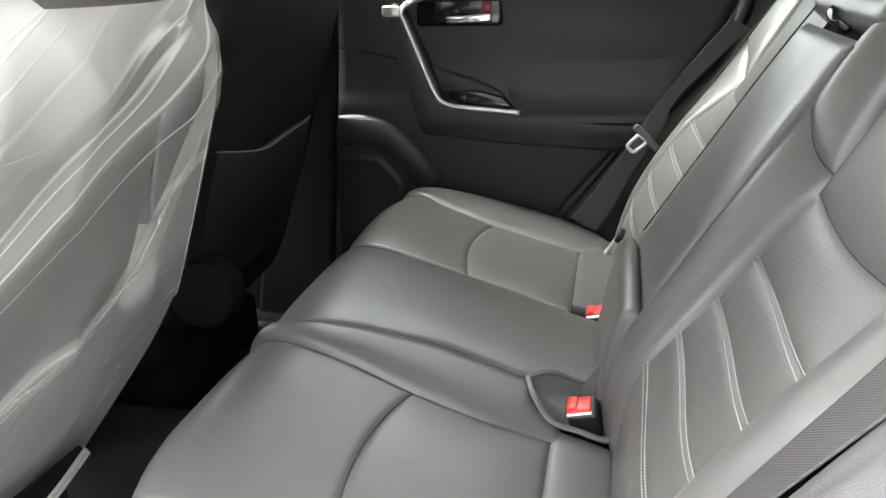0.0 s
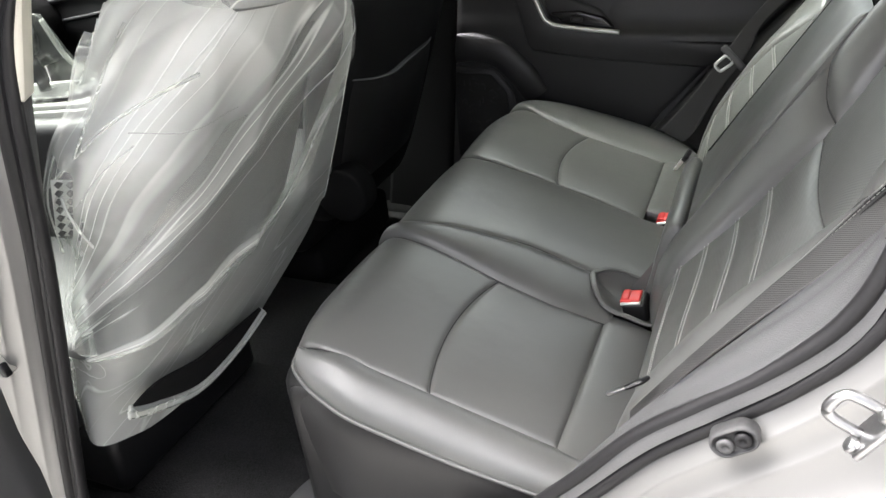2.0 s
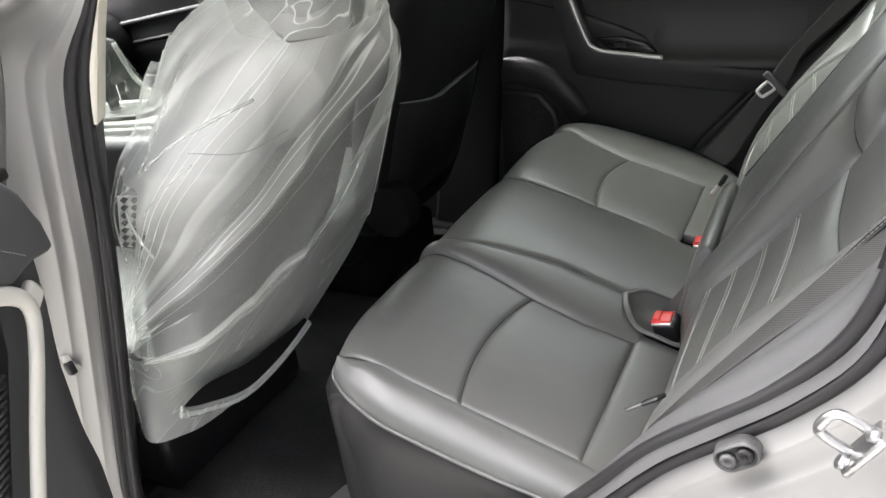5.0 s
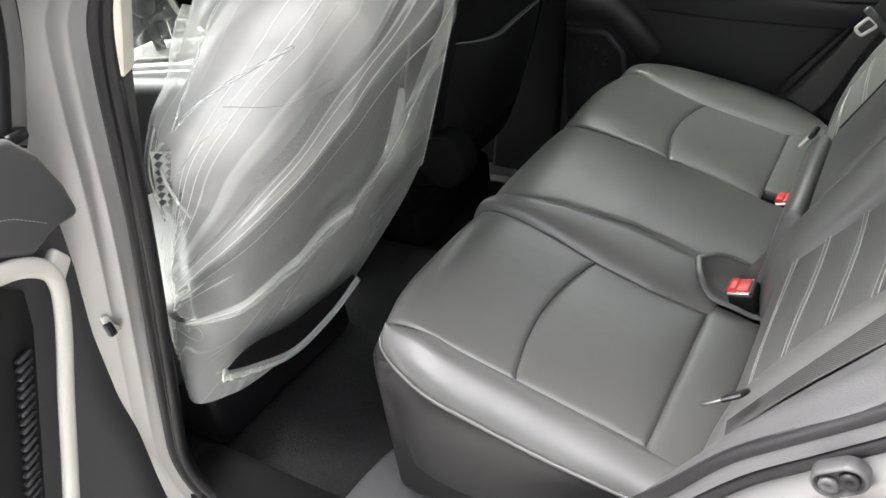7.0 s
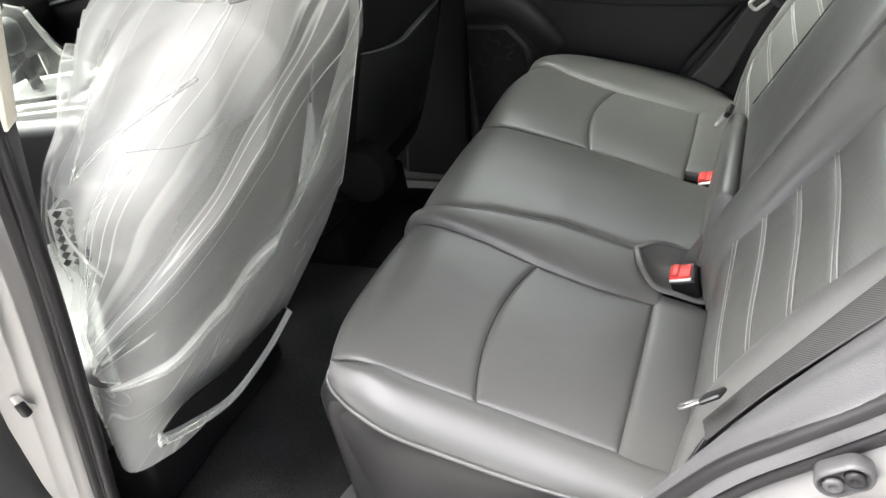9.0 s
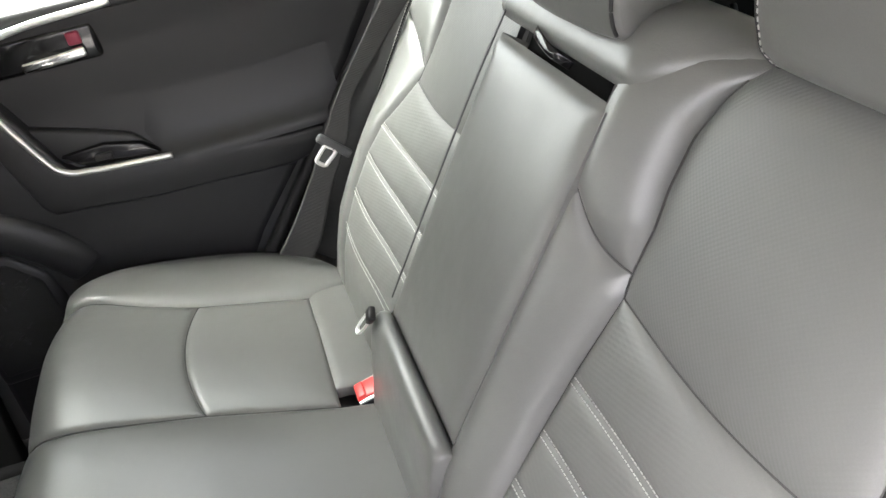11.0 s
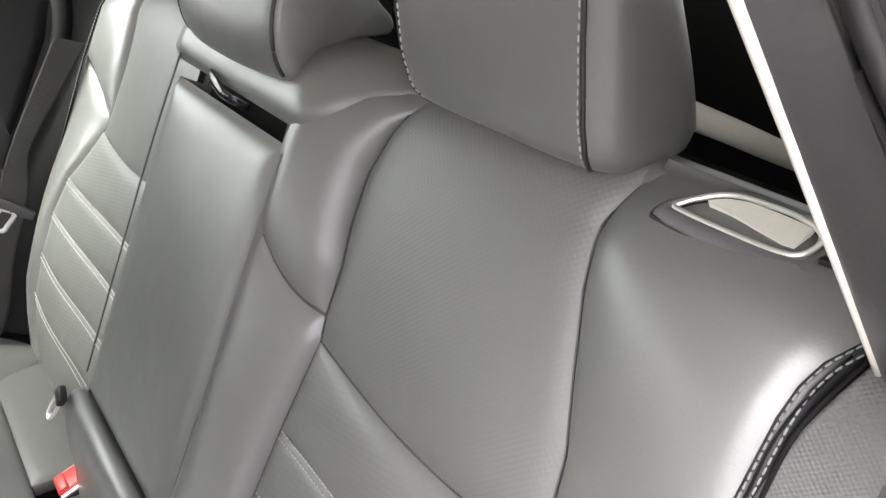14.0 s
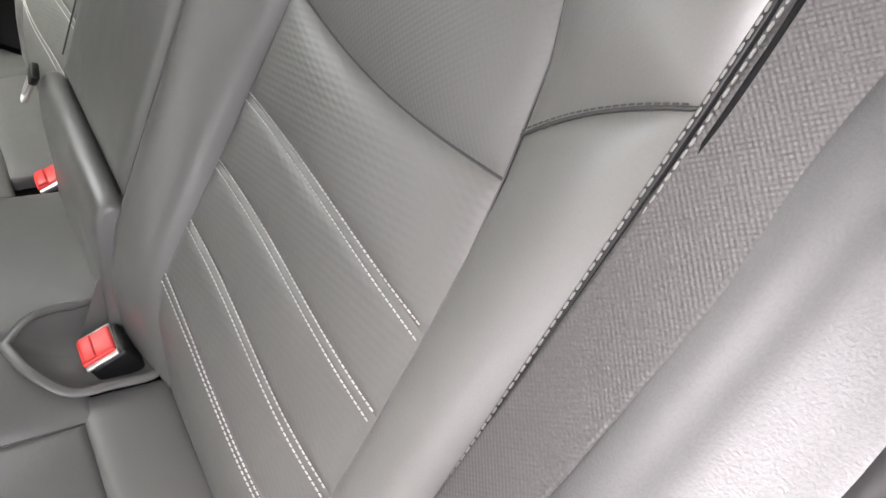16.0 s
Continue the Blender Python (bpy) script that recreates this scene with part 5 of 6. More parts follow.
for i in range(26):
    x, z = rr_.uniform(-0.60, -0.48), rr_.uniform(0.70, 0.87)
    put("grille_rib", rounded("grille_rib", (0.018, 0.004, 0.003), Matrix.Translation((x, 0.7015, z)) @ Matrix.Rotation(rr_.choice((0.5, -0.5, 1.5)), 4, "Y"), PLASTIC, 0.001, 1), door)
put("speaker_hood", tube("speaker_hood", [(-0.70, 0.728, 0.935), (-0.63, 0.718, 0.948), (-0.56, 0.712, 0.957), (-0.485, 0.710, 0.940), (-0.425, 0.714, 0.888), (-0.385, 0.728, 0.825)], 0.046, PLASTIC, 50, 16, (0.9, 0.5), up=(0, 1, 0)), door)
put("panel_joint", tube("panel_joint", [(-0.61, 0.7125, 1.158), (-0.53, 0.712, 1.147), (-0.45, 0.713, 1.13)], 0.0013, MATTE, 20, 6), door)
put("belt_sill", rounded("belt_sill", (0.95, 0.03, 0.03), Matrix.Translation((-0.145, 0.722, 1.288)), PLASTIC, 0.010), door)
put("belt_moulding", grid("belt_moulding", np.array([[(x, y, z) for y, z in ((0.742, 1.286), (0.75, 1.302), (0.775, 1.325), (0.80, 1.334), (0.82, 1.33))] for x in np.linspace(-0.64, 0.36, 20)]), PAINT, 0.0, (0, -0.3, 1)), door, "silver shoulder of the door outside the glass")
put("window_glass", grid("window_glass", coons([(-0.62, 0.735, 1.31), (0.33, 0.735, 1.31)], [(-0.60, 0.56, 1.74), (0.22, 0.56, 1.74)], [(-0.62, 0.735, 1.31), (-0.60, 0.56, 1.74)], [(0.33, 0.735, 1.31), (0.22, 0.56, 1.74)], 10, 6), GLASS), door)
fseal = [(-0.16, 0.70, 0.55), (-0.11, 0.70, 0.66), (-0.02, 0.70, 0.78), (0.09, 0.70, 0.925), (0.19, 0.70, 1.05), (0.26, 0.698, 1.13), (0.305, 0.69, 1.22), (0.315, 0.68, 1.30), (0.285, 0.655, 1.40), (0.24, 0.625, 1.52), (0.17, 0.585, 1.66), (0.0, 0.57, 1.74), (-0.3, 0.565, 1.76), (-0.56, 0.57, 1.74)]
fs = thing("door_seal", (0.1, 0.70, 0.9), "black weatherstrip round the far door opening", "weatherstrip", kind="structure")
put("bulb", tube("bulb", fseal, 0.016, BLACK, 90, 10), fs)
fq = thing("quarter_trim", (0.2, 0.68, 1.0), "trim between the far door and the narrow backrest, blacked for shade", "interior trim", kind="structure")
fin = [tuple(bk(0.60, s, 0.25)) for s in (0.66, 0.8, 0.95, 1.1, 1.25, 1.36)]
fou = [(-0.02, 0.705, 0.76), (0.07, 0.70, 0.89), (0.16, 0.70, 1.01), (0.26, 0.70, 1.13), (0.305, 0.695, 1.24), (0.30, 0.685, 1.34)]
# twin of the near side's grey trim, in black to paint the shade there
put("panel", grid("panel", coons(fin, fou, [fin[0], fou[0]], [fin[-1], fou[-1]], 30, 12), BLACK, 0.01, (-1, -0.5, 0.5)), fq)
pil = thing("pillar_trim", (0.35, 0.64, 1.4), "cream rear pillar trim between the far windows", "pillar trim", kind="structure")
o0 = [(0.315, 0.675, 1.325), (0.285, 0.65, 1.40), (0.235, 0.62, 1.50), (0.13, 0.565, 1.75)]
o1 = [(0.56, 0.655, 1.335), (0.49, 0.63, 1.40), (0.44, 0.605, 1.50), (0.38, 0.55, 1.75)]
put("pillar_face", grid("pillar_face", pillow(coons(o0, o1, [o0[0], (0.43, 0.66, 1.33), o1[0]], [o0[-1], o1[-1]], 20, 14), 0.008, 0.0, out=(0, -1, 0)), CREAM, 0.02, (0, -1, 0)), pil)
put("window_surround", grid("window_surround", coons([(0.50, 0.64, 1.34), (1.3, 0.62, 1.33)], [(0.56, 0.625, 1.40), (1.28, 0.605, 1.40)], [(0.50, 0.64, 1.34), (0.56, 0.625, 1.40)], [(1.3, 0.62, 1.33), (1.28, 0.605, 1.40)], 20, 6), CREAM, 0.02, (0, -1, 0)), pil)
put("rear_surround", grid("rear_surround", coons([(0.98, 0.615, 1.38), (0.86, 0.55, 1.75)], [(1.45, 0.60, 1.36), (1.30, 0.54, 1.75)], [(0.98, 0.615, 1.38), (1.45, 0.60, 1.36)], [(0.86, 0.55, 1.75), (1.30, 0.54, 1.75)], 10, 10), CREAM, 0.02, (0, -1, 0)), pil)
put("quarter_glass", grid("quarter_glass", coons([(0.44, 0.65, 1.36), (1.05, 0.635, 1.36)], [(0.38, 0.56, 1.74), (0.90, 0.55, 1.74)], [(0.44, 0.65, 1.36), (0.38, 0.56, 1.74)], [(1.05, 0.635, 1.36), (0.90, 0.55, 1.74)], 6, 6), TINTED), pil)
put("glass_edge", tube("glass_edge", [(0.45, 0.59, 1.72), (0.475, 0.632, 1.52), (0.50, 0.638, 1.44), (0.56, 0.64, 1.405), (0.75, 0.635, 1.40), (0.95, 0.62, 1.40)], 0.007, BLACK, 60, 8), pil)

cargo = thing("cargo_trim", (0.8, 0.62, 0.9), "black cargo side trim with a small white lamp", "interior trim", kind="structure")
put("panel", grid("panel", coons([(0.36, 0.66, 1.34), (1.45, 0.62, 1.30)], [(0.36, 0.62, 0.45), (1.45, 0.60, 0.45)], [(0.36, 0.66, 1.34), (0.36, 0.62, 0.45)], [(1.45, 0.62, 1.30), (1.45, 0.60, 0.45)], 16, 16), BLACK, 0.02, (0, -1, 0)), cargo)
put("rail", tube("rail", [(0.40, 0.64, 1.325), (0.7, 0.635, 1.315), (1.0, 0.625, 1.305), (1.42, 0.61, 1.29)], 0.028, PLASTIC, 40, 10, (0.6, 1)), cargo)
put("groove", tube("groove", [(0.55, 0.615, 1.225), (0.9, 0.605, 1.215), (1.4, 0.595, 1.20)], 0.012, BLACK, 30, 8), cargo)
put("lamp_lens", rounded("lamp_lens", (0.072, 0.012, 0.032), Matrix.Translation((0.775, 0.615, 1.255)) @ Matrix.Rotation(radians(2), 4, "Y"), LENS, 0.003), cargo, "white cargo lamp lens")
for x, z in ((0.88, 1.12), (0.95, 1.03)):
    put("hook", tube("hook", [(x, 0.60, z), (x - 0.01, 0.575, z - 0.02), (x, 0.57, z - 0.05), (x + 0.01, 0.595, z - 0.06)], 0.008, BLACK, 20, 8), cargo, "black bag hook")
tail = thing("tailgate", (1.48, 0, 1.0), "dark lined tailgate closing the cargo space", "tailgate", kind="structure")
put("lining", prism("lining", [(-0.62, 0.45), (0.62, 0.45), (0.62, 1.12), (-0.62, 1.12)], "x", 1.46, 1.50, BLACK, 0.008), tail)
put("frame", prism("frame", [(-0.62, 1.12), (0.62, 1.12), (0.62, 1.18), (-0.62, 1.18)], "x", 1.44, 1.49, PLASTIC, 0.01), tail)
put("rear_glass", grid("rear_glass", np.array([[(1.47, -0.58, 1.18), (1.47, 0.58, 1.18)], [(1.22, -0.5, 1.74), (1.22, 0.5, 1.74)]]), TINTED), tail)
cfl = thing("cargo_floor", (0.9, 0, 0.7), "black carpeted cargo floor behind the backrests", "cargo floor", kind="structure")
put("carpet", rounded("carpet", (0.98, 1.18, 0.03), Matrix.Translation((0.97, 0.0, 0.70)), CARPET, 0.008), cfl)

# far centre pillar
fp = thing("pillar_trim", (-0.66, 0.70, 1.0), "black trim of the far centre pillar", "pillar trim", kind="structure")
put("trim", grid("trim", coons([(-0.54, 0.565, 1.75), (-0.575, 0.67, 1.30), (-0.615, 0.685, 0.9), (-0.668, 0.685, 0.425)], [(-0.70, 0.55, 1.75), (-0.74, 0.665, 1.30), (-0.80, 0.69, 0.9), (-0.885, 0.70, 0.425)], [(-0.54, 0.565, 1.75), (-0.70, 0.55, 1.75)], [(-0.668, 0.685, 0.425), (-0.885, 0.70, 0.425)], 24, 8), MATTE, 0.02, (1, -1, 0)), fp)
fdoor = thing("front_door", (-1.3, 0.72, 0.8), "dark closed front door with two grey trim lines", "car door", kind="structure")
put("door_panel", grid("door_panel", side_grid(lambda x, z: 0.715 - 0.02 * math.exp(-((z - 1.0) / 0.06) ** 2), -2.25, -0.78, 0.42, 1.30, 30, 30), BLACK, 0.02, (0, -1, 0)), fdoor)
for z, r in ((1.17, 0.011), (1.10, 0.007)):
    put("trim_line", tube("trim_line", [(-0.8, 0.70, z + 0.05), (-1.5, 0.70, z), (-2.2, 0.70, z - 0.10)], r, PLASTIC, 30, 8), fdoor, "grey trim line")
put("window_glass", grid("window_glass", coons([(-2.2, 0.735, 1.25), (-0.72, 0.735, 1.31)], [(-1.5, 0.56, 1.74), (-0.70, 0.56, 1.74)], [(-2.2, 0.735, 1.25), (-1.5, 0.56, 1.74)], [(-0.72, 0.735, 1.31), (-0.70, 0.56, 1.74)], 8, 6), GLASS), fdoor)
scuttle = thing("dashboard", (-2.1, 0, 1.0), "dark dashboard at the front of the car", "dashboard", kind="structure")
put("dash", loft("dash", [[(-2.20 + 0.13 * math.cos(a), y, 1.0 + 0.13 * math.sin(a)) for a in np.linspace(0, 2 * math.pi, 20, endpoint=False)] for y in np.linspace(-0.70, 0.70, 6)], MATTE), scuttle)
put("firewall", prism("firewall", [(-0.72, 0.43), (0.72, 0.43), (0.72, 1.0), (-0.72, 1.0)], "x", -2.30, -2.26, BLACK, 0.005), scuttle)
ws = put("windscreen", grid("windscreen", np.array([[(-2.15, -0.66, 1.12), (-2.15, 0.66, 1.12)], [(-1.38, -0.56, 1.79), (-1.38, 0.56, 1.79)]]), SCREEN))
tagged(ws, "windscreen at the front of the car, dimmed to cut its light", "windscreen", kind="structure")
ndoor = thing("front_door", (-1.3, -0.75, 0.8), "closed near front door with dark lining", "car door", kind="structure")
put("door_panel", grid("door_panel", side_grid(lambda x, z: -0.72, -2.25, -0.86, 0.46, 1.28, 10, 10), BLACK, 0.03, (0, 1, 0)), ndoor)

# ---- console ----
con = thing("centre_console", (-1.25, 0.0, 0.5), "silver-trimmed centre console with a gear lever under clear film", "console")
put("console_body", rounded("console_body", (0.85, 0.22, 0.42), Matrix.Translation((-1.32, 0.0, 0.78)) @ Matrix.Rotation(radians(-5), 4, "Y"), BLACK, 0.03, 4), con)
put("top_plate", rounded("top_plate", (0.52, 0.23, 0.02), Matrix.Translation((-1.38, 0.058, 1.0)) @ Matrix.Rotation(radians(-6), 4, "Y"), SILVER, 0.006), con, "grey silver console top")
put("side_frame", rounded("side_frame", (0.50, 0.014, 0.052), Matrix.Translation((-1.38, -0.064, 0.972)) @ Matrix.Rotation(radians(-6), 4, "Y"), SILVER, 0.005), con, "pale silver console side")
put("arc_trim", tube("arc_trim", [(-1.505, 0.15, 1.16), (-1.485, 0.15, 1.112), (-1.46, 0.15, 1.066), (-1.42, 0.15, 1.035), (-1.37, 0.15, 1.017)], 0.008, SILVER, 30, 8, (0.7, 1)), con, "curved silver trim beside the gear lever")
put("gate", rounded("gate", (0.30, 0.14, 0.012), Matrix.Translation((-1.42, 0.03, 1.012)) @ Matrix.Rotation(radians(-6), 4, "Y"), BLACK, 0.005), con)
gl = put("gear_lever", tube("gear_lever", [(-1.42, 0.03, 1.01), (-1.43, 0.03, 1.07), (-1.44, 0.03, 1.12)], 0.014, GLOSSBLACK, 14, 12), con)
put("knob", loft("knob", [[(-1.44 + r * math.cos(a), 0.03 + r * math.sin(a), z) for a in np.linspace(0, 2 * math.pi, 18, endpoint=False)] for r, z in ((0.014, 1.10), (0.028, 1.115), (0.033, 1.14), (0.03, 1.165), (0.016, 1.18))], BLACK), gl)
put("dial", loft("dial", [[(-1.27 + r * math.cos(a), 0.0 + r * math.sin(a), z) for a in np.linspace(0, 2 * math.pi, 20, endpoint=False)] for r, z in ((0.03, 1.0), (0.03, 1.03), (0.026, 1.036), (0.005, 1.036))], BLACK), con)
ghost = thing("film_wrap", (-1.42, 0.02, 1.02), "crumpled clear plastic film over the gear lever", "plastic film")
rg = random.Random(9)
rings = []
for r, z in ((0.12, 1.02), (0.10, 1.05), (0.075, 1.10), (0.06, 1.15), (0.05, 1.19), (0.02, 1.21)):
    rings.append([(-1.42 + r * math.cos(a) * (1 + rg.uniform(-0.2, 0.2)), 0.02 + r * math.sin(a) * (1 + rg.uniform(-0.2, 0.2)), z + rg.uniform(-0.008, 0.008)) for a in np.linspace(0, 2 * math.pi, 22, endpoint=False)])
put("sheet", loft("sheet", rings, THINFILM, False), ghost)

# ---- front seats ----


def seat_rings(cy, hw, xb, z0, z1, deep, grow=0.0, wob=None, m=48, count=26, bend=0.05):
    rings = []
    k = np.linspace(0, 2 * math.pi, m, endpoint=False)
    for i, f in enumerate(np.linspace(0, 1, count)):
        z = z0 + (z1 - z0) * f
        w = hw * (0.90 + 0.12 * math.sin(min(1, f * 1.25) * math.pi * 0.62) - 0.42 * max(0, (f - 0.80) / 0.2) ** 2.2 - 0.10 * max(0, (0.12 - f) / 0.12) ** 2) + grow
        d = deep * (1 - 0.35 * max(0, (f - 0.75) / 0.25) ** 2) + grow
        cx = xb(z) - d
        e = 3.0
        c, s = np.cos(k), np.sin(k)
        rr = (np.abs(c) ** e + np.abs(s) ** e) ** (-1 / e)
        ring_ = np.stack([cx + d * c * rr - bend * (np.abs(s * rr)) ** 3, cy + w * s * rr, z + 0 * c], 1)
        if wob is not None:
            for j in range(m):
                ring_[j] += wob(ring_[j], c[j], s[j], f)
        rings.append(ring_)
    return rings


fseat = thing("front_seat", (-0.8, 0.35, 0.45), "dark leather front seat with a pocket on its back", "car seat", "front seats")
xb_f = lambda z: -0.735 + (z - 0.65) * 0.33  # noqa: E731
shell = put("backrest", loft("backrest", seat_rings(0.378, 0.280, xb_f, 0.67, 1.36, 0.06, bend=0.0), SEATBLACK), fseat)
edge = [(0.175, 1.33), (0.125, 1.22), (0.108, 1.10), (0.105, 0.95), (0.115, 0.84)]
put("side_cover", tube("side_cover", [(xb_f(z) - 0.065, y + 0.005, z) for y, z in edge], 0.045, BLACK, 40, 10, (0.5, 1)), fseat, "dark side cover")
pe = [(0.122, 1.044), (0.16, 1.035), (0.217, 1.022), (0.30, 1.009), (0.36, 1.014), (0.43, 1.020), (0.52, 1.023), (0.585, 1.026), (0.602, 1.042)]
tuck = lambda y: 0.014 - 0.040 * (abs(y - 0.362) / 0.235) ** 4  # noqa: E731
top_e = [(xb_f(z) + tuck(y), y, z) for y, z in pe]
bot_e = [(xb_f(0.757) + 0.004 + tuck(y), y * 0.9 + 0.035, 0.757) for y, z in pe]
put("pocket", grid("pocket", pillow(coons(top_e, bot_e, [top_e[0], bot_e[0]], [top_e[-1], bot_e[-1]], 30, 20), 0.012, 0.0, out=(1, 0, 0)), DARKLEATHER, 0.02, (1, 0, 0)), fseat, "stretched dark seat-back pocket")
put("pocket_hem", tube("pocket_hem", top_e, 0.0022, SCUFF, 60, 8), fseat, "pale-edged pocket hem")
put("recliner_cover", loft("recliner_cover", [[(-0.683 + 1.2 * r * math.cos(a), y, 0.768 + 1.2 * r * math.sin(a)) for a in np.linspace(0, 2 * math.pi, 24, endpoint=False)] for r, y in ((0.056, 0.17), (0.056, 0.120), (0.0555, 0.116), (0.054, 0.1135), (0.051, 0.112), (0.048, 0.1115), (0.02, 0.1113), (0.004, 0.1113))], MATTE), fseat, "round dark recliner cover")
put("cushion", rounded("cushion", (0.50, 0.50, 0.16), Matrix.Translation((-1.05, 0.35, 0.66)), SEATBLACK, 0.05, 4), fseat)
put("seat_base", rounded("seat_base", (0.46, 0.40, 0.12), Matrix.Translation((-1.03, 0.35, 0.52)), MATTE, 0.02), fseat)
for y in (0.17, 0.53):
    put("rail", rounded("rail", (0.62, 0.05, 0.04), Matrix.Translation((-0.98, y, 0.46)), MATTE, 0.008), fseat)

nseat = thing("front_seat", (-0.8, -0.37, 0.45), "grey leather front seat inside a clear dust cover", "car seat", "front seats")
xb_n = lambda z: -0.772 + (z - 0.65) * 0.42  # noqa: E731
put("backrest", loft("backrest", seat_rings(-0.275, 0.268, xb_n, 0.60, 1.33, 0.060, bend=0.02), LEATHER), nseat)
put("head_restraint", loft("head_restraint", seat_rings(-0.31, 0.135, lambda z: -0.42 + (z - 1.3) * 0.2, 1.31, 1.52, 0.055, count=14), LEATHER), nseat)
# the seat is grey leather; dark leather here paints the cushion's shade
put("cushion", rounded("cushion", (0.50, 0.50, 0.16), Matrix.Translation((-1.12, -0.40, 0.66)), DARKLEATHER, 0.05, 4), nseat)
put("seat_base", rounded("seat_base", (0.46, 0.42, 0.14), Matrix.Translation((-1.03, -0.37, 0.53)), BLACK, 0.02), nseat)
for y in (-0.19, -0.55):
    put("rail", rounded("rail", (0.46, 0.05, 0.04), Matrix.Translation((-1.06, y, 0.46)), BLACK, 0.008), nseat)

cover = thing("dust_cover", (-0.75, -0.37, 0.6), "wrinkled clear plastic dust cover hanging over the front seat", "plastic cover")


def pulled(P, amount):
    """Folds along the way that the film is pulled."""
    P = np.array(P)
    du, dv = np.gradient(P, axis=0), np.gradient(P, axis=1)
    nn = np.cross(du, dv)
    nn /= np.linalg.norm(nn, axis=2, keepdims=True) + 1e-9
    nn *= -np.sign(nn[:, :, 2:3] * 0 + np.sum(nn * np.array([-1.0, 0, -0.2]), 2, keepdims=True))
    for i in range(P.shape[0]):
        for j in range(P.shape[1]):
            p = P[i, j]
            c = Vector((p[0] * 0.943 - p[1] * 0.333, p[0] * 0.147 + p[1] * 0.415 - p[2] * 0.9, -p[0] * 0.015 - p[1] * 0.042 - p[2] * 0.022))
            k = 0.007 * (1 - 2.5 * abs(noise.noise(c * 7))) + 0.0025 * (1 - 3 * abs(noise.noise(c * 20)))
            k += 0.008 * (1 - 2.6 * abs(noise.noise(Vector(p) * 6.5)))
            P[i, j] = p + nn[i, j] * k * amount
    return P


def crease(p, c, s, f):
    a = noise.noise(Vector((p[1] * 9, p[2] * 6, p[0] * 8)))
    b = noise.noise(Vector((p[1] * 34, p[2] * 14, 3 + p[0] * 22)))
    k = 0.012 * (1 - abs(a) * 3.0) + 0.004 * (1 - 3 * abs(b))
    return np.array([c * k, s * k * 1.2, 0.004 * b])


left_e = [(-0.562, -0.44, 1.362), (-0.582, -0.503, 1.335), (-0.602, -0.542, 1.290), (-0.629, -0.566, 1.223), (-0.650, -0.598, 1.167), (-0.671, -0.615, 1.105), (-0.703, -0.597, 1.013), (-0.742, -0.61, 0.92), (-0.78, -0.605, 0.82)]
right_e = [(-0.435, -0.175, 1.335), (-0.46, -0.105, 1.22), (-0.522, -0.070, 1.075), (-0.60, -0.060, 0.88), (-0.613, -0.063, 0.855)]
top_e2 = [left_e[0], (-0.52, -0.452, 1.384), (-0.46, -0.37, 1.375), (-0.44, -0.27, 1.37), right_e[0]]
brim = [right_e[0], (-0.452, -0.125, 1.25), (-0.471, -0.112, 1.182), (-0.496, -0.131, 1.124), (-0.525, -0.166, 1.05), (-0.556, -0.204, 0.98), (-0.58, -0.258, 0.925), (-0.595, -0.351, 0.889)]
fold = [left_e[-1], (-0.69, -0.632, 0.845), (-0.625, -0.615, 0.862), (-0.603, -0.57, 0.870), (-0.600, -0.503, 0.875), (-0.598, -0.43, 0.880), brim[-1]]
under = [(-0.79, -0.61, 0.71), (-0.715, -0.658, 0.69), (-0.695, -0.60, 0.665), (-0.704, -0.53, 0.638), (-0.712, -0.42, 0.622), (-0.706, -0.30, 0.636), (-0.685, -0.235, 0.682)]
film = grid("sheet", pulled(coons(left_e, brim, top_e2, fold, 150, 150), 1.0), PULLED)
# the way of the pull: a fan out of the lower outer corner
fu, fv = np.meshgrid(np.linspace(0, 0.56, 150), np.linspace(0, 0.50, 150), indexing="ij")
du, dv = 0.62 - fu, fv + 0.05
way = film.attributes.new("flow", "FLOAT_VECTOR", "POINT")
way.data.foreach_set("vector", np.stack([np.arctan2(dv, du) * 0.55, np.hypot(du, dv) * 0.045, 0 * du], -1).reshape(-1))
up_ = np.array([v.co[:] for v in film.vertices])
# "layers" is only the weight of that painted haze, rising with height
double = film.attributes.new("layers", "FLOAT", "POINT")
double.data.foreach_set("value", np.clip((up_[:, 2] - 1.15 + 0.35 * np.clip(up_[:, 1] + 0.40, -0.2, 0.2) * -1 + 0.03 * np.sin(up_[:, 1] * 31)) / 0.14, 0, 1))
put("sheet", film, cover)
# the inner layer shows below and beside the outer one
inner_e = [(x - 0.012, y, z) for x, y, z in fold + brim[-2::-1]]
outer_e = under + [(-0.640, -0.115, 0.785)] + right_e[::-1]
outer_e[-1] = tuple(np.array(outer_e[-1]) + np.array([-0.02, 0.006, 0.0]))
put("lower_sheet", grid("lower_sheet", pulled(coons(inner_e, outer_e, [inner_e[0], outer_e[0]], [inner_e[-1], outer_e[-1]], 140, 50), 0.0), TIGHTFILM), cover, "smooth tight inner film")
put("fold", tube("fold", [tuple(np.array(p) + np.array([0.002, 0, 0])) for p in fold[1:] + brim[-2:-5:-1]], 0.007, FOLDED, 80, 8, (0.3, 1.0), up=(0.7, -0.3, 0.6)), cover, "bright turned-up edge of the outer film")
put("edge", tube("edge", right_e, 0.0013, TIGHTFILM, 80, 8), cover, "bright edge of the film")
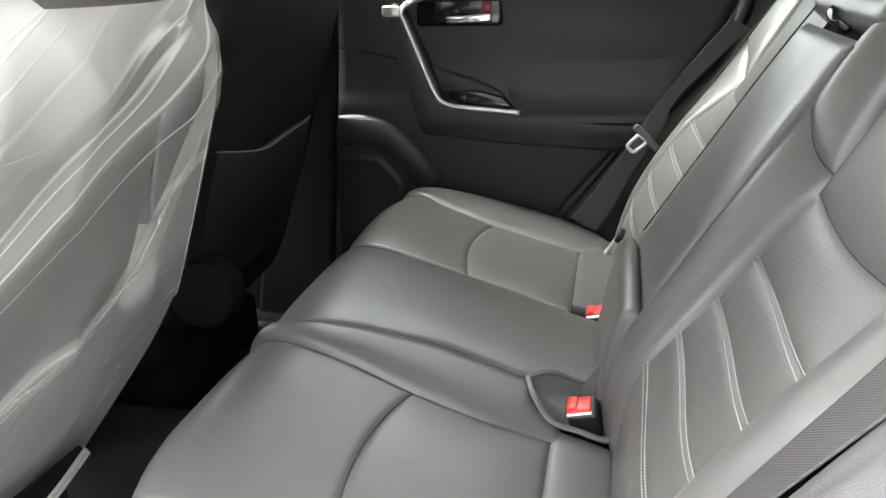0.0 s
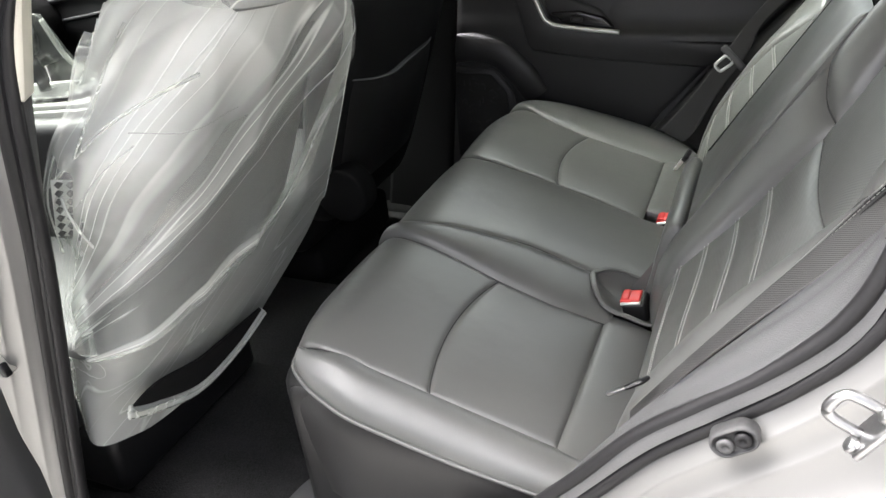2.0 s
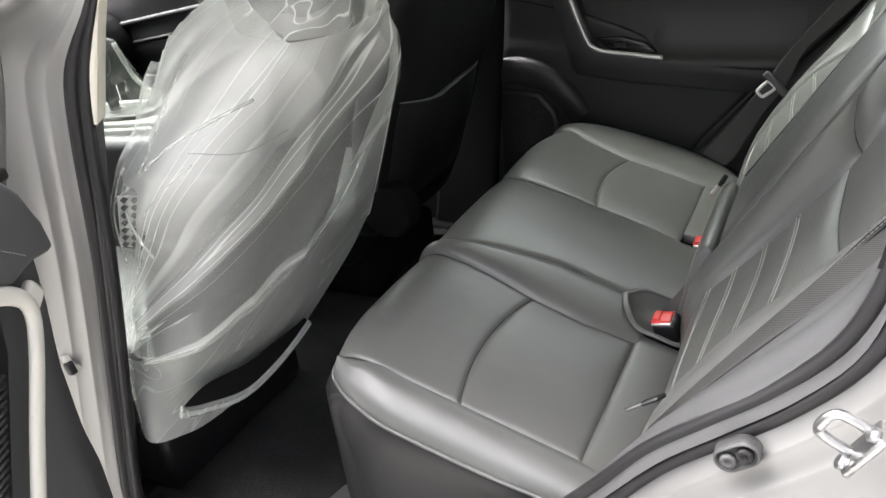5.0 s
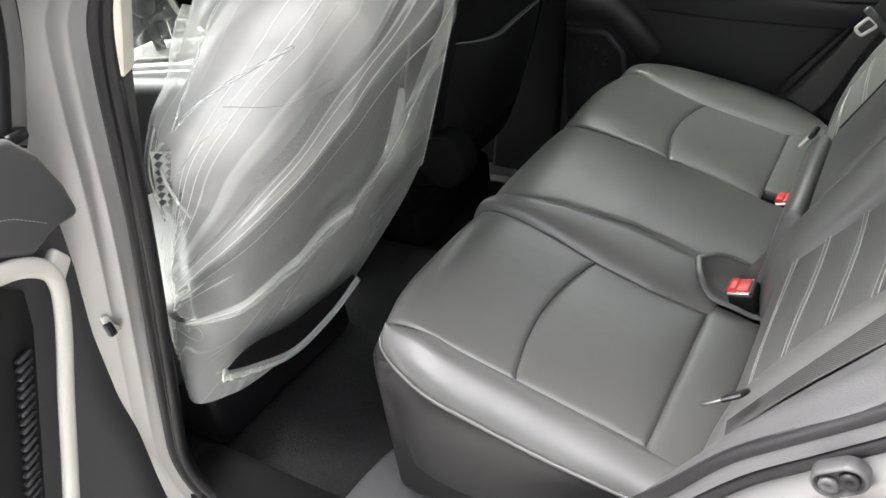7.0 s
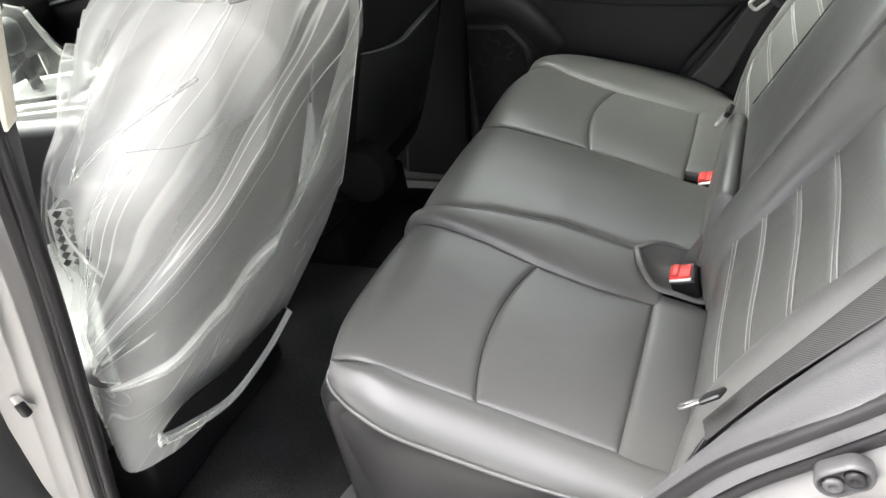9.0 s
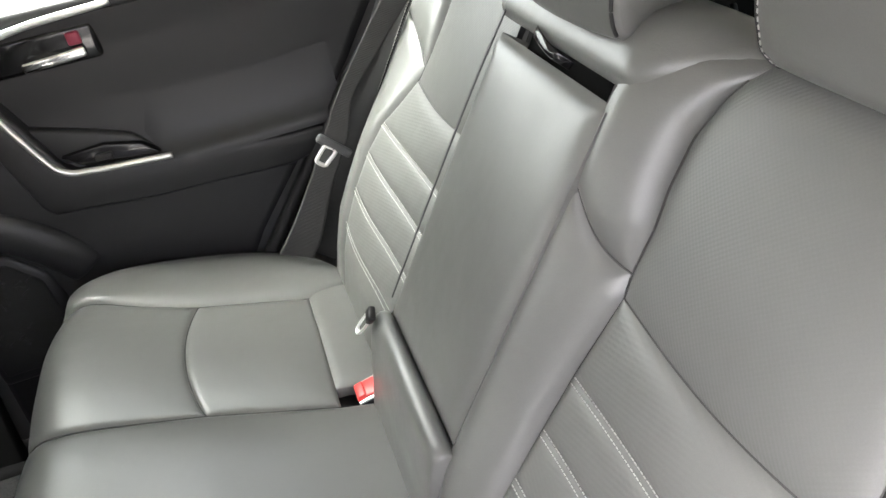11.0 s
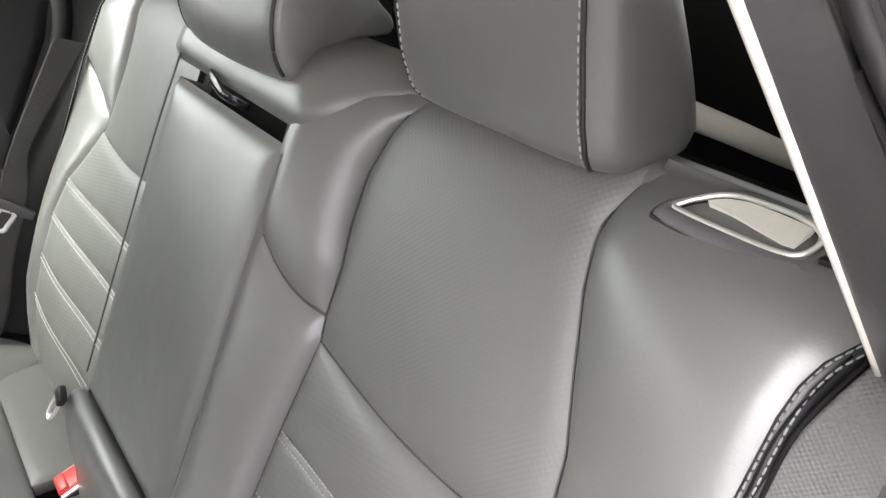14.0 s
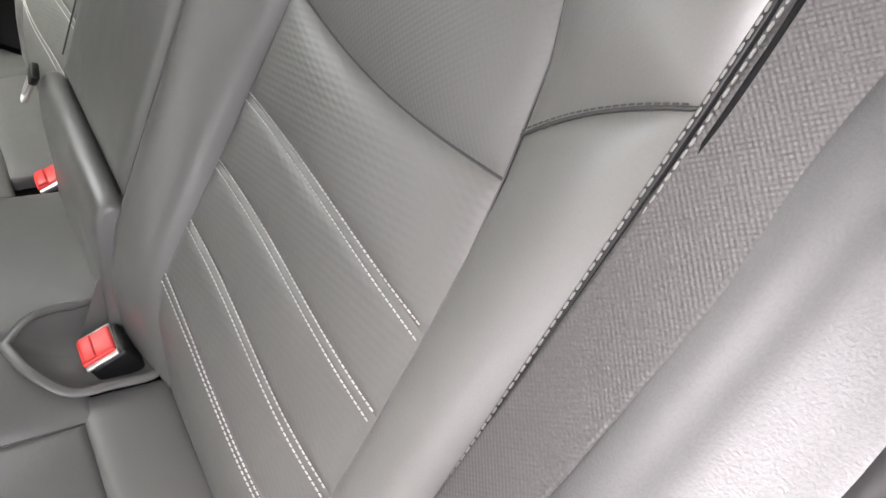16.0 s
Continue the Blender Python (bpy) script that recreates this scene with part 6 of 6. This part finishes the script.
# broad whitish folds where the film is gathered
for pts, r in (
    ([(-0.66, -0.612, 1.13), (-0.56, -0.588, 1.206), (-0.512, -0.541, 1.234), (-0.487, -0.474, 1.246)], 0.0075),
    ([(-0.60, -0.608, 1.175), (-0.575, -0.572, 1.238), (-0.552, -0.557, 1.282), (-0.534, -0.527, 1.326)], 0.006),
    ([(-0.645, -0.610, 1.132), (-0.632, -0.622, 1.104), (-0.62, -0.622, 1.071), (-0.614, -0.616, 1.045)], 0.006),
    ([(-0.532, -0.573, 1.199), (-0.506, -0.495, 1.173), (-0.494, -0.403, 1.176)], 0.002),
    ([(-0.607, -0.627, 1.108), (-0.57, -0.606, 1.15), (-0.530, -0.574, 1.182)], 0.0025),
    ([(-0.499, -0.347, 1.146), (-0.526, -0.368, 1.080)], 0.002),
    ([tuple(p) for p in left_e[1:7]], 0.004),
):
    put("fold", tube("fold", pts, r, FOLDED, 60, 8, (0.35, 1.0), up=(0.7, -0.7, 0.3)), cover, "whitish gathered fold")
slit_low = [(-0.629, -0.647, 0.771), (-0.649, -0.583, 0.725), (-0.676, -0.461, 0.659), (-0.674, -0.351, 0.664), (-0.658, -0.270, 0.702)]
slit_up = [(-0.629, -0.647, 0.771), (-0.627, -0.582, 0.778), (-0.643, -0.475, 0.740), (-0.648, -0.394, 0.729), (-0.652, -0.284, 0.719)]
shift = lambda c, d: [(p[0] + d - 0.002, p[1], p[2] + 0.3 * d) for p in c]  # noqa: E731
# no real hole: a matte black sheet paints the shade behind the film's opening
put("slit", grid("slit", coons(shift(slit_low, 0.006), shift(slit_up, 0.006), [shift(slit_low, 0.006)[0], shift(slit_up, 0.006)[0]], [shift(slit_low, 0.006)[-1], shift(slit_up, 0.006)[-1]], 40, 6), MATTE, 0.003, (1, 0, 0)), cover, "matte black sheet that paints the shade behind an opening in the film")
put("hem", tube("hem", shift(slit_low, 0.008), 0.007, TIGHTFILM, 60, 8, (0.4, 1.6)), cover, "folded bottom hem of the film")
put("hem", tube("hem", shift(slit_low, 0.010), 0.0018, FILM, 60, 6), cover)
put("hood", loft("hood", seat_rings(-0.31, 0.15, lambda z: -0.40 + (z - 1.3) * 0.2, 1.32, 1.56, 0.075, 0.004, crease, 110, 60), FILM, False), cover)
lb = thing("paper_label", (-0.40, -0.40, 1.40), "white printed paper label under the clear film", "label")
put("paper", rounded("paper", (0.002, 0.13, 0.09), Matrix.Translation((-0.325, -0.33, 1.43)) @ Matrix.Rotation(radians(12), 4, "Y") @ Matrix.Rotation(radians(10), 4, "X"), LABEL, 0.0005, 1), lb)
for i in range(5):
    put("print_bar", rounded("print_bar", (0.002, 0.10 - 0.012 * (i % 3), 0.005), Matrix.Translation((-0.323, -0.33, 1.46 - 0.015 * i)) @ Matrix.Rotation(radians(12), 4, "Y") @ Matrix.Rotation(radians(10), 4, "X"), INK, 0.0005, 1), lb)
pr = thing("printed_film", (-0.85, -0.60, 1.0), "clear film printed with dark unreadable rows beside the seat", "plastic film")
PW = [(-0.630, -0.630, 1.150), (-0.675, -0.618, 1.055)]
PE = [(-0.606, -0.578, 1.130), (-0.648, -0.582, 1.040)]
put("sheet", grid("sheet", coons(PW, PE, [PW[0], PE[0]], [PW[1], PE[1]], 12, 8), TIGHTFILM), pr)
for i in range(7):
    for j in range(4):
        f, g = (i + 0.5) / 7, (j + 0.5) / 4
        p = (1 - f) * ((1 - g) * np.array(PW[0]) + g * np.array(PE[0])) + f * ((1 - g) * np.array(PW[1]) + g * np.array(PE[1]))
        put("print_bar", rounded("print_bar", (0.0015, 0.0115, 0.0075), Matrix.Translation(p + np.array([0.003, 0, 0])) @ Matrix.Rotation(radians(-24), 4, "Y") @ Matrix.Rotation(radians(18), 4, "X"), INK, 0.0004, 1), pr)

# ---- open near rear door ----
TH = radians(70)
DM = Matrix.Translation((-0.58, -0.80, 0)) @ Matrix.Rotation(-TH, 4, "Z")   # x along the door from its hinge side, y out of its lining


def dpt(u, w, z):
    return tuple(DM @ Vector((u, w, z)))


odoor = thing("rear_door", (-0.45, -1.2, 0.5), "open dark grey rear door with a pale pull frame", "car door", kind="structure")
front_u = curve([(0.45, 0.03), (0.765, 0.026), (0.845, 0.022), (0.91, 0.028), (1.01, 0.022), (1.095, 0.004), (1.16, -0.004), (1.20, 0.002), (1.26, 0.028), (1.31, 0.05)])
zs = np.linspace(0.45, 1.30, 50)
put("door_panel", grid("door_panel", np.stack([[dpt(front_u(z) + (0.95 - front_u(z)) * f, -0.004 - (0.02 if f == 0 else 0), z) for z in zs] for f in (0, 0.004, 0.05, 0.1, 0.2, 0.4, 0.7, 1.0)], 0), DOORGREY, 0.03, (1, 0, 0)), odoor)
put("door_skin", grid("door_skin", np.stack([[dpt(u, -0.14, z) for z in np.linspace(0.40, 1.31, 12)] for u in np.linspace(0.02, 1.0, 12)], 0), PAINT, 0.02, (-1, 0, 0)), odoor)
put("door_edge", grid("door_edge", np.stack([[dpt(front_u(z) + 0.012, w, z) for w in np.linspace(-0.14, -0.02, 5)] for z in np.linspace(0.42, 1.30, 30)], 0), PAINT), odoor)
put("pull_frame", tube("pull_frame", [dpt(0.40, 0.028, 1.182), dpt(0.2, 0.028, 1.178), dpt(0.125, 0.028, 1.166), dpt(0.083, 0.028, 1.143), dpt(0.072, 0.028, 1.115), dpt(0.09, 0.028, 1.07), dpt(0.128, 0.026, 1.0), dpt(0.178, 0.024, 0.905), dpt(0.24, 0.02, 0.79), dpt(0.28, 0.02, 0.72)], 0.0095, PALE, 80, 10, (1.15, 0.7), up=tuple(DM.to_3x3() @ Vector((0, 1, 0)))), odoor, "pale satin pull frame")
put("corner_cap", rounded("corner_cap", (0.034, 0.014, 0.03), DM @ Matrix.Translation((0.058, 0.022, 1.128)) @ Matrix.Rotation(radians(35), 4, "Y"), PALE, 0.006), odoor, "pale corner cap")
pad_o = [(0.0, 1.160), (0.006, 1.20), (0.024, 1.245), (0.052, 1.278), (0.13, 1.295), (0.5, 1.30), (0.5, 1.205), (0.13, 1.186), (0.085, 1.157), (0.045, 1.166)]
me = prism("upper_pad", pad_o, "y", -0.005, 0.034, DOORGREY, 0.012, 3)
me.transform(DM)
put("upper_pad", me, odoor, "padded dark upper panel")
put("stitching", sew("stitching", spline([dpt(0.055, 0.0346, 1.180), dpt(0.075, 0.0346, 1.195), dpt(0.11, 0.0346, 1.215), dpt(0.2, 0.0346, 1.235), dpt(0.4, 0.0346, 1.24)], 60), tuple(DM.to_3x3() @ Vector((0, 1, 0))), DARKTHREAD), odoor)
me = prism("pull_recess", [(0.125, 1.150), (0.40, 1.165), (0.40, 0.75), (0.28, 0.75), (0.19, 0.91), (0.10, 1.08), (0.09, 1.12)], "y", -0.006, 0.003, BLACK, 0.002)
me.transform(DM)
put("pull_recess", me, odoor, "dark finger recess")
for i in range(24):
    f = i / 23
    put("rib", rounded("rib", (0.022, 0.008, 0.005), DM @ Matrix.Translation((0.132 + 0.10 * f, 0.006, 1.065 - 0.19 * f)), PLASTIC, 0.0015, 1), odoor)
put("window_frame", tube("window_frame", [dpt(-0.012, -0.03, 1.24), dpt(-0.075, -0.03, 1.36), dpt(-0.13, -0.05, 1.50), dpt(-0.18, -0.08, 1.72)], 0.012, PAINT, 30, 10, (1.0, 1.6)), odoor, "silver painted window frame")
put("frame_seal", tube("frame_seal", [dpt(-0.024, -0.03, 1.23), dpt(-0.092, -0.03, 1.355), dpt(-0.147, -0.05, 1.50), dpt(-0.20, -0.08, 1.72)], 0.0042, RUBBER, 30, 8), odoor, "dark rubber strip along the window frame")
put("glass_run", tube("glass_run", [dpt(0.008, -0.025, 1.25), dpt(-0.052, -0.025, 1.365), dpt(-0.105, -0.045, 1.50), dpt(-0.155, -0.075, 1.72)], 0.012, RUBBER, 30, 8), odoor, "dark rubber glass run")
put("frame_cap", rounded("frame_cap", (0.03, 0.02, 0.014), DM @ Matrix.Translation((-0.004, -0.018, 1.252)), BLACK, 0.004), odoor, "small black cap at the window frame's foot")

# ---- outside ----
gr = put("ground", grid("ground", np.array([[(x, y, 0.0) for y in (-400, -40, -10, 10, 40, 400)] for x in (-400, -40, -10, 10, 40, 400)], float), CONCRETE))
tagged(gr, "pale concrete ground under and round the car", "ground", kind="structure")

# wall added out of view to hold back and shape the low sky light
blocker = thing("blocker_wall", (0, -9.0, 0), "unseen grey wall added beside the car to shape the low sky light", "wall", kind="structure")
put("masonry", prism("masonry", [(-16, 0.0), (16, 0.0), (16, 2.4), (-16, 2.4)], "y", -9.25, -9.0, WALLGREY, 0.02), blocker)
put("coping", prism("coping", [(-16.1, 2.4), (16.1, 2.4), (16.1, 2.5), (-16.1, 2.5)], "y", -9.3, -8.95, WALLGREY, 0.02), blocker)
